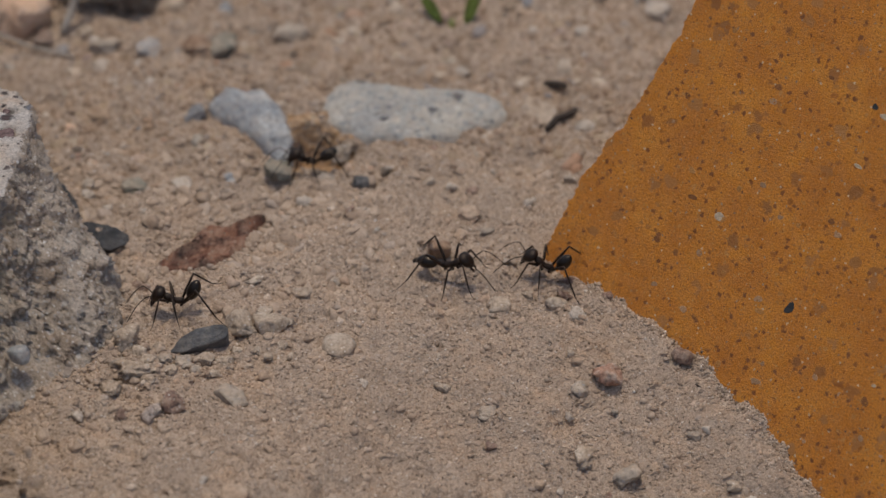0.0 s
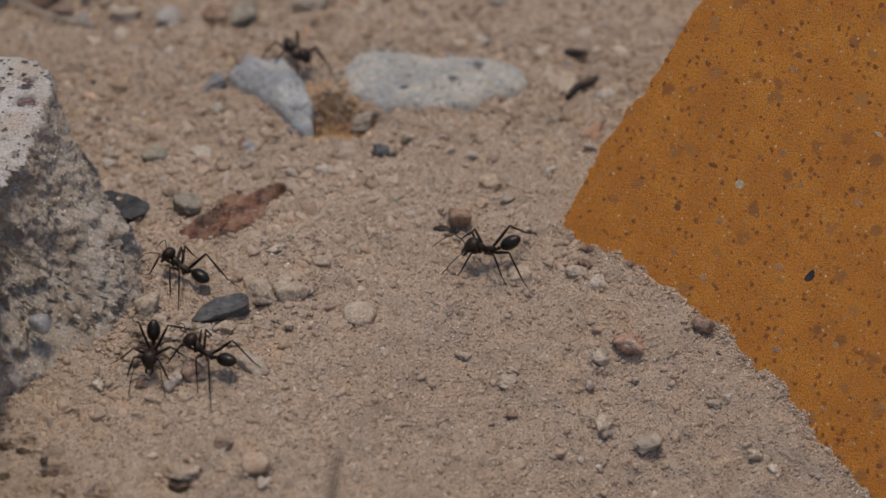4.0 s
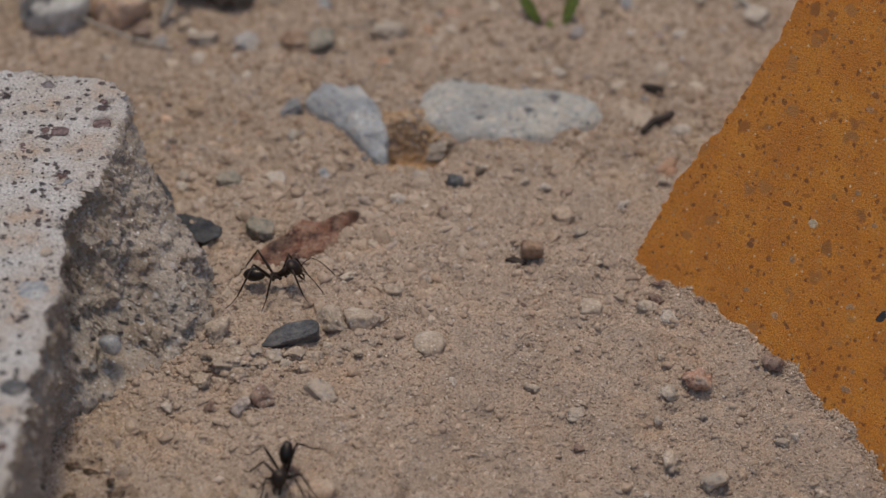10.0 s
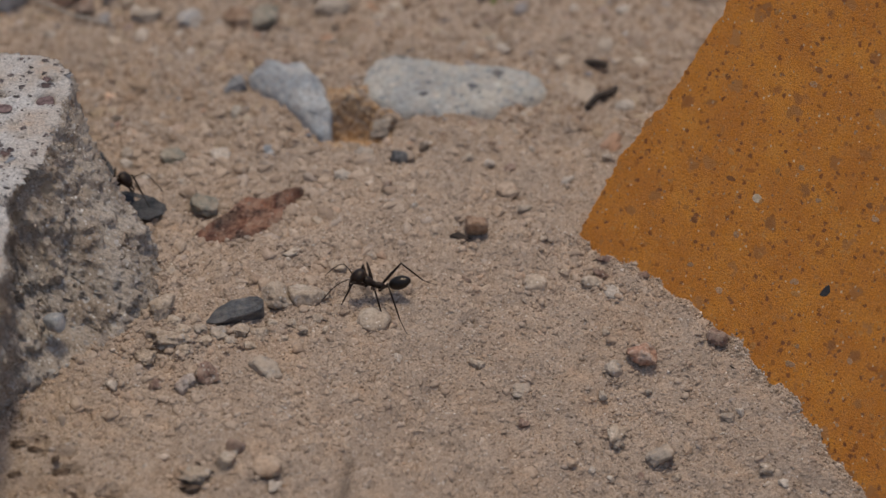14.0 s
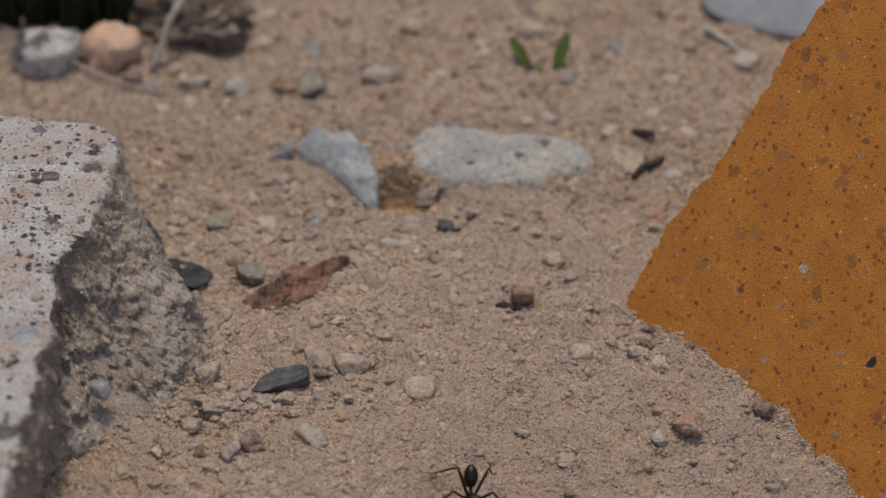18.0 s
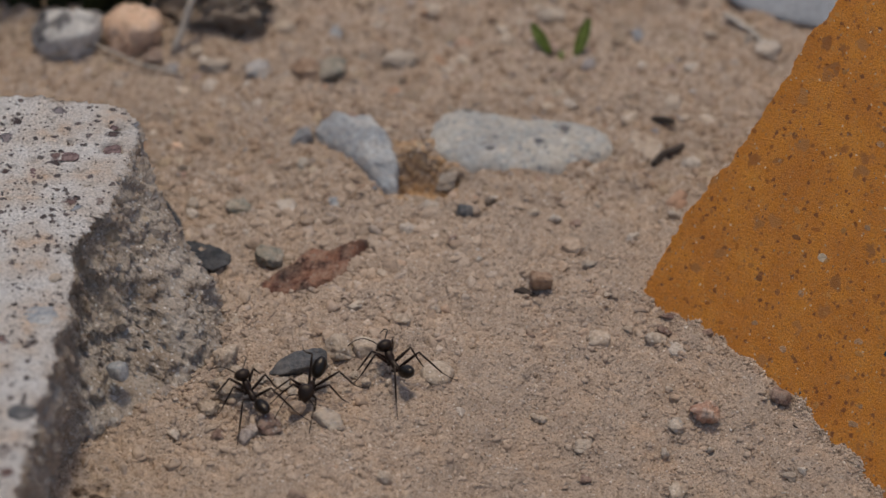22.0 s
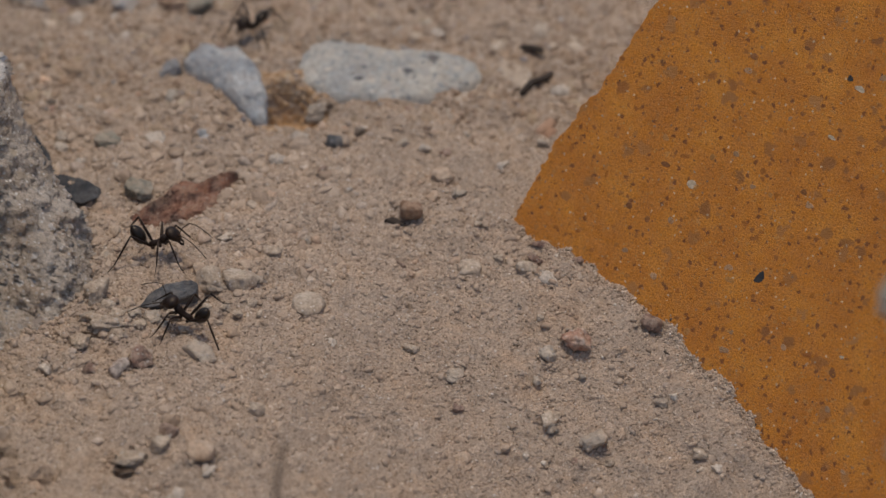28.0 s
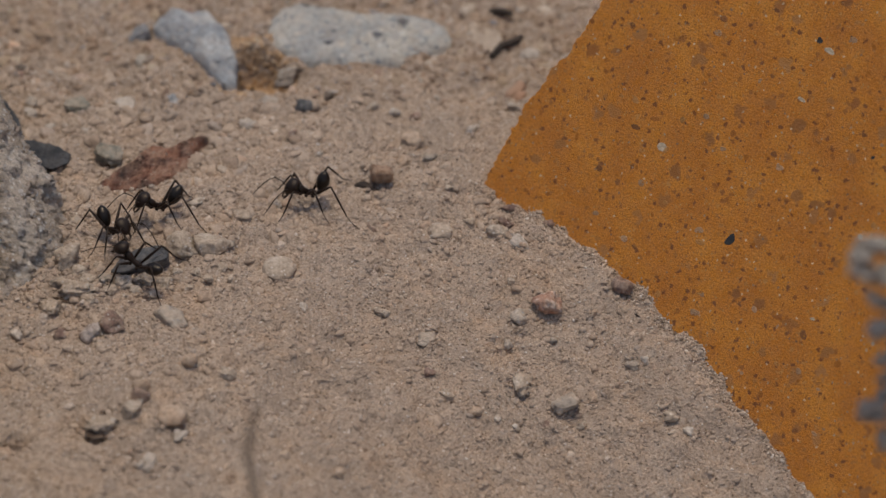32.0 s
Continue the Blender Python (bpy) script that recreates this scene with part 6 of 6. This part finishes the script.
    go(a4, [
        (0, -10, 32.3, -162), (0.3, -13.3, 33, -152), (0.6, -17.2, 29.6, -146), (1, -25.2, 23.8, -142), (1.2, -22.5, 23.4, -157),
        (1.5, -17.9, 27.2, -189), (1.8, -14.1, 29.3, -250), (2.1, -9, 35.1, -285), (2.4, -8.7, 35.7, -289), (2.7, -9.2, 34.4, -275),
        (3.1, -10.5, 38.5, -292, -6), (3.6, -9.5, 41, -292, -16), (32, -9.5, 41, -292, -16),
    ])
    go(a5, [
        (0, -9.5, 41, -112, -16), (0.2, -10.5, 38.5, -71, -6), (0.3333, -10.2, 36.2, -15), (0.4667, -9.9, 35.4, 41), (0.6, -9.6, 34.5, 97),
        (1, -10.5, 44, 99), (1.2, -12.6, 48.5, 96), (1.5, -15.1, 54.2, 106), (1.8, -20.2, 59.9, 140), (2, -24.4, 65.4, 125), (2.4, -34.3, 61.5, 175),
        (2.7, -36.5, 62.7, 150), (2.85, -35.3, 62.9, 79), (3, -34.1, 63.1, 8), (3.3, -30.8, 61.2, -1), (3.6, -23.6, 57.8, -9), (4, -15.4, 51.2, -63),
        (4.2, -12.3, 45.7, -68), (4.5, -9.3, 36.1, -84), (4.7, -9.9, 36.6, -8), (4.9, -10.5, 38.5, 68, -6), (5.067, -10.2, 39.3, 8, -9.3),
        (5.233, -9.8, 40.2, -52, -12.7), (5.4, -9.5, 41, -112, -16), (24.9, -9.5, 41, -112, -16), (25.05, -10, 39.8, -67, -11),
        (25.2, -10.5, 38.5, -23, -6), (25.4, -9.5, 36.7, 36), (25.6, -8.5, 36.3, 94), (25.9, -7.8, 43.8, 91), (26.2, -10.4, 49.8, 107),
        (26.5, -13.3, 55.6, 130), (27.5, -18.4, 59.2, 193), (28.5, -12.9, 54.6, 262), (28.8, -15.3, 55.6, 223), (29.1, -18.1, 56.7, 207),
        (29.4, -20.1, 60.4, 204), (29.7, -22.6, 60.9, 195), (29.8, -21.7, 60.9, 254), (29.9, -20.8, 61, 313), (30, -20, 61, 373),
        (30.15, -19.1, 59.3, 329), (30.3, -18.2, 57.6, 286), (30.6, -16.3, 51.7, 282), (31, -12.2, 49.2, 277), (31.2, -11.6, 41.5, 276),
        (31.4, -11, 39.3, 274), (31.6, -11.6, 36.9, 272, -1.7), (31.7, -11.6, 35.6, 272, -3.5), (31.8, -11.8, 35, 272, -4.4),
        (31.9, -11.9, 34.4, 272, -5.4), (32, -12, 34.6, 272, -6.9),
    ])
    go(a6, [
        (0, -56.2, 38.4, -64), (3.2, -56.2, 38.4, -64), (3.45, -45.6, 16.8, -59), (3.5, -41.7, 10.3, -1), (3.55, -37.8, 2.4, 58),
        (3.6, -34, -4.2, 116), (4, -30.6, -2.6, 142), (4.2, -32.4, -4.1, 131), (4.5, -33.7, -2.4, 124), (5.5, -34.9, -3.8, 110),
        (6.5, -34.3, -4.6, 93), (6.8, -34.8, -6.4, 103), (7, -30.8, -10.6, 174), (7.4, -34.1, -1.8, 158), (7.7, -35.1, -1.2, 168),
        (8, -34, -0.3, 166), (8.3, -35.9, 2.6, 179), (8.45, -45.6, 16.8, 116), (8.533, -49.1, 24, 56), (8.617, -52.6, 31.2, -4),
        (8.7, -56.2, 38.4, -64), (28.75, -56.2, 38.4, -64), (29, -45.6, 16.8, -51), (29.15, -35.2, 2.4, -4), (29.4, -29.6, -2.9, -26),
        (29.7, -21.4, -10.8, -10), (30, -19.9, -11, -70), (30.3, -18.6, -21.7, -77), (30.6, -19.2, -32.1, -104), (31, -19.8, -27.2, -137),
        (31.2, -19.4, -24.8, -192), (31.5, -23.6, -17.6, -191), (31.8, -27.2, -13.2, -211), (32, -26.1, -13.4, -211),
    ])
    go(a7, [
        (0, -56.2, 38.4, -64), (5, -56.2, 38.4, -64), (5.3, -45.6, 16.8, -37), (5.7, -22.9, -1.7, 6), (6.2, -6.2, 3, 4), (6.3, -4.4, 3, 58),
        (6.4, -2.6, 3, 112), (6.5, -0.8, 2.9, 167), (6.8, 1.5, 3.6, 178), (7, -3.4, -1.2, 173), (7.4, -17.6, 1.5, 209), (7.7, -24.1, -1.3, 193),
        (8, -28.4, -0.8, 207), (8.1, -27.7, 0.1, 253), (8.2, -27, 0.9, 299), (8.3, -27.2, 0.2, 355), (8.5, -23.2, -0.1, 375),
        (8.65, -22.1, -0.3, 452), (8.725, -21.8, -0.1, 496), (8.8, -21.5, 0, 541), (9, -27.9, -2.5, 555), (9.2, -33.2, -1.3, 531),
        (9.5, -35.8, -0.9, 538), (9.575, -40.7, 8.7, 608), (9.65, -45.6, 16.8, 678), (9.8, -33.8, 4.7, 722), (10, -28.5, 1.5, 706),
        (10.4, -12.1, 3.3, 720), (10.7, 1.7, 2.7, 715), (11, 13.5, -1.5, 703), (11.3, 26.3, -10.7, 686), (11.6, 34.6, -24.2, 666),
        (12, 33.5, -20.7, 659), (12.083, 32.7, -20.1, 708.7), (12.167, 31.9, -19.4, 758.3), (12.25, 31.1, -18.8, 808), (12.5, 27.2, -15.8, 875),
        (12.8, 25.7, -15, 864), (13, 21.9, -11.5, 868), (13.4, 16.4, -5.9, 876), (13.7, 9.2, -4.2, 887), (14, -5.2, -4.2, 895),
        (14.3, -20, -9.6, 906), (14.6, -28.4, -6.5, 901), (15, -31.4, -4.2, 894), (15.2, -35.9, -0.4, 875), (15.35, -45.6, 16.8, 836),
        (15.43, -49.1, 24, 776), (15.52, -52.6, 31.2, 716), (15.6, -56.2, 38.4, 656), (15.8, -56.2, 38.4, 656), (16.05, -45.6, 16.8, 665),
        (16.4, -31.9, -4.2, 709), (17.5, -11.1, -13.9, 699), (17.8, -2.6, -21.6, 706), (18, 0.6, -29.9, 638), (18.5, 0.1, -39.1, 613),
        (18.7, -1.1, -37.4, 570), (18.9, -2.3, -35.8, 527), (19.3, -4.6, -29.3, 512), (19.6, -8.3, -24.6, 498), (20, -5, -21.7, 470),
        (20.2, -4.4, -17.6, 495), (20.5, -5.4, -14.6, 510), (20.8, -4.5, -15.3, 513), (21, -5.1, -15.8, 500), (21.4, -5.5, -14.4, 518),
        (21.7, -7.2, -13.4, 500), (22, -12.1, -11.6, 485), (22.3, -16.9, -9.6, 538), (22.6, -24.1, -5, 534), (23, -30.8, -5.4, 513),
        (23.2, -34.1, -0.3, 526), (23.5, -32.8, -2.4, 492), (23.8, -34.5, -2, 485), (24.1, -32.3, -1.8, 492), (24.4, -35.3, 2.2, 511),
        (24.7, -37.9, 0.4, 520), (24.85, -45.6, 16.8, 476), (25.1, -56.2, 38.4, 476), (32, -56.2, 38.4, 476),
    ])
    go(a8, [
        (0, -56.2, 38.4, -64), (13.75, -56.2, 38.4, -64), (14, -45.6, 16.8, -19), (14.3, -27.2, 9.1, -5), (14.6, -10, 10.1, 8), (15, 15.4, 7, -1),
        (15.2, 24.9, 7.1, 6), (15.5, 35.6, 2.9, 0, 2), (16.2, 61.9, -11.1, 0, 9), (17, 86.7, -23.5, 0, 16.5), (32, 103, -40.1, 0, 11.5),
    ])
    go(a9, [
        (0, -56.2, 38.4, -64), (18, -56.2, 38.4, -64), (18.25, -45.6, 16.8, -52), (18.4, -32.7, -1.1, -12), (18.7, -27.3, -1.1, -6),
        (19, -18.2, -7.6, -51), (19.3, -14.3, -9.1, -51), (19.6, -13.9, -15.7, -89), (20, -14.5, -26.7, -76), (20.2, -14.4, -28.5, -44),
        (20.35, -16, -26.6, -2), (20.5, -17.6, -24.6, 41), (20.8, -22, -25.5, 83), (21, -24.7, -20.9, 113), (21.4, -25.1, -19.3, 145),
        (21.7, -26.6, -17.3, 145), (22, -31.7, -19.7, 122), (22.3, -41.1, -12.7, 155), (22.6, -39.5, -3.4, 99), (22.9, -34.8, -1.6, 135),
        (23.1, -36, -1.6, 155), (23.25, -45.6, 16.8, 116), (23.33, -49.1, 24, 176), (23.42, -52.6, 31.2, 236), (23.5, -56.2, 38.4, 296),
        (30.8, -56.2, 38.4, 296), (31.05, -45.6, 16.8, 314), (31.2, -40.5, 11.6, 335), (31.5, -35.6, 5.4, 314), (31.8, -30, -4.6, 302),
        (32, -29.9, -5.4, 306),
    ])
    go(a10, [
        (0, -56.2, 38.4, -64), (20.6, -56.2, 38.4, -64), (20.8, -44.4, 16.9, -21), (21, -32.6, -4.5, 22), (21.4, -21.6, -8.9, -24),
        (21.5, -21.4, -9.3, -79), (21.6, -21.1, -9.8, -135), (21.7, -20.9, -10.2, -190), (21.85, -22.5, -12.9, -148), (22, -24, -15.5, -106),
        (22.3, -24.9, -20.6, -89), (22.6, -24.8, -35.2, -89), (22.9, -26.4, -48.8, -105), (23.02, -27.1, -49.9, -182), (23.15, -27.8, -51, -260),
        (23.5, -27.7, -45.5, -294), (23.65, -26.5, -45.5, -251), (23.8, -25.4, -45.4, -208), (24, -22.1, -45.3, -212), (24.4, -18.9, -34.9, -265),
        (24.7, -16.2, -23.5, -266), (25, -15.3, -13.6, -268), (25.3, -19.6, -10.5, -197), (25.6, -18.1, -7, -179), (26, -24, -2, -155),
        (26.2, -28.5, -1.6, -192), (26.35, -27.4, -4, -263), (26.5, -26.3, -6.3, -333), (27, -24.9, -10.9, -290), (27.5, -23.6, -15.6, -247),
        (28.5, -23.2, -14.9, -171), (28.8, -29.4, -12.2, -173), (29, -33.9, -10.2, -176), (29.4, -33.7, -7.8, -186), (29.7, -32.7, -3.4, -250),
        (29.8, -31.7, -3.7, -290.7), (29.9, -30.8, -4.1, -331.3), (30, -29.8, -4.4, -372), (30.3, -27.8, -4.1, -288), (30.6, -31.1, -4.2, -256),
        (30.9, -34, -3.1, -210), (31.02, -35.1, -1.8, -207), (31.25, -45.6, 16.8, -244), (31.5, -56.2, 38.4, -244), (32, -56.2, 38.4, -244),
    ])
    go(a11, [
        (0, -56.2, 38.4, -64), (24.6, -56.2, 38.4, -64), (24.85, -45.6, 16.8, -61), (24.93, -41.4, 9.2, -124), (25, -38.6, -1.4, -184),
        (25.3, -38, -0.2, -193), (25.45, -35.9, 0.8, -240), (25.6, -33.8, 1.8, -287), (25.75, -33.6, 0.3, -337), (26, -32.5, -1.1, -401),
        (26.2, -33.7, -0.3, -370), (26.3, -34.4, 0.3, -430), (26.4, -35.2, 0.9, -489), (26.5, -35.9, 1.4, -549), (26.65, -45.6, 16.8, -604),
        (26.73, -49.1, 24, -664), (26.82, -52.6, 31.2, -724), (26.9, -56.2, 38.4, -784), (27.5, -56.2, 38.4, -784), (27.75, -45.6, 16.8, -762),
        (28, -28.3, -0.2, -728), (28.5, -19.1, 3.2, -722), (28.8, -5.7, 0.4, -744), (29, 0.6, -1.6, -728), (29.4, 11, -10.3, -792),
        (29.7, 14.8, -24.5, -787), (30, 14.9, -22.2, -791), (30.3, 15, -17.5, -787), (30.5, 12.9, -16.1, -846), (30.6, 11.4, -15, -885),
        (31, 4.3, -11.9, -916), (31.2, 2.5, -12, -921), (31.5, 2.3, -6.2, -972), (31.7, 2.1, -1.4, -981), (31.85, 0.2, 1.6, -931.5),
        (32, -1.7, 4.6, -882),
    ])
    raise_gaster(a1, [(0, 60), (1, 80), (3, 55), (4, 10), (7, 50), (30, 70), (31, -10), (32, 55)])
    raise_gaster(a2, [(0, -5), (1, 50), (2, 30), (3, -5), (4, 30), (7, 25), (8, 40), (9, 15), (10, 50), (11, 15), (12.5, 25), (32, 25)])
    raise_gaster(a3, [(0, 60), (1, 15), (3, 30), (4, 50), (7, 40), (32, 40)])
    raise_gaster(a4, [(0, 25), (1, 35), (32, 25)])
    raise_gaster(a5, [(0, 20), (1, -10), (2, -10), (4, 15), (30, 20), (31, 55), (32, 45)])
    raise_gaster(a6, [(0, 25), (4, -10), (7, 18), (8, 25), (29, 45), (30, 0), (31, 40), (32, 35)])
    raise_gaster(a7, [(0, 30), (7, 40), (8, -10), (9, 20), (10, -5), (11, 50), (12, 45), (13, -10), (14, 20), (15, 80), (18, 50), (20, -10), (21, 80), (22, 35), (23, 35), (24.3, 30), (32, 15)])
    raise_gaster(a8, [(0, 25), (15, 25), (32, 25)])
    raise_gaster(a9, [(0, 50), (19, 0), (20, 50), (21, 35), (22, 15), (32, 65)])
    raise_gaster(a10, [(0, 40), (21, 40), (24, 20), (24.5, 40), (25, 80), (26, 50), (29, 80), (30, 75), (32, 40)])
    raise_gaster(a11, [(0, 40), (26, 10), (29, 80), (30, 50), (31, 40), (32, 80)])
    carry(dug_stone, TRAILS[a4], 0.0, 1.1, rest=True)
    carry(crumb_a, TRAILS[a2], 8.7, 9.9)
    carry(crumb_b, TRAILS[a9], 18.3, 20.0)
    carry(crumb_c, TRAILS[a10], 21.0, 22.5)
    carry(crumb_e, TRAILS[a1], 2.0, 3.3)
    carry(crumb_f, TRAILS[a6], 29.1, 30.4)
    carry(crumb_d, TRAILS[a11], 28.4, 29.8)


motions()
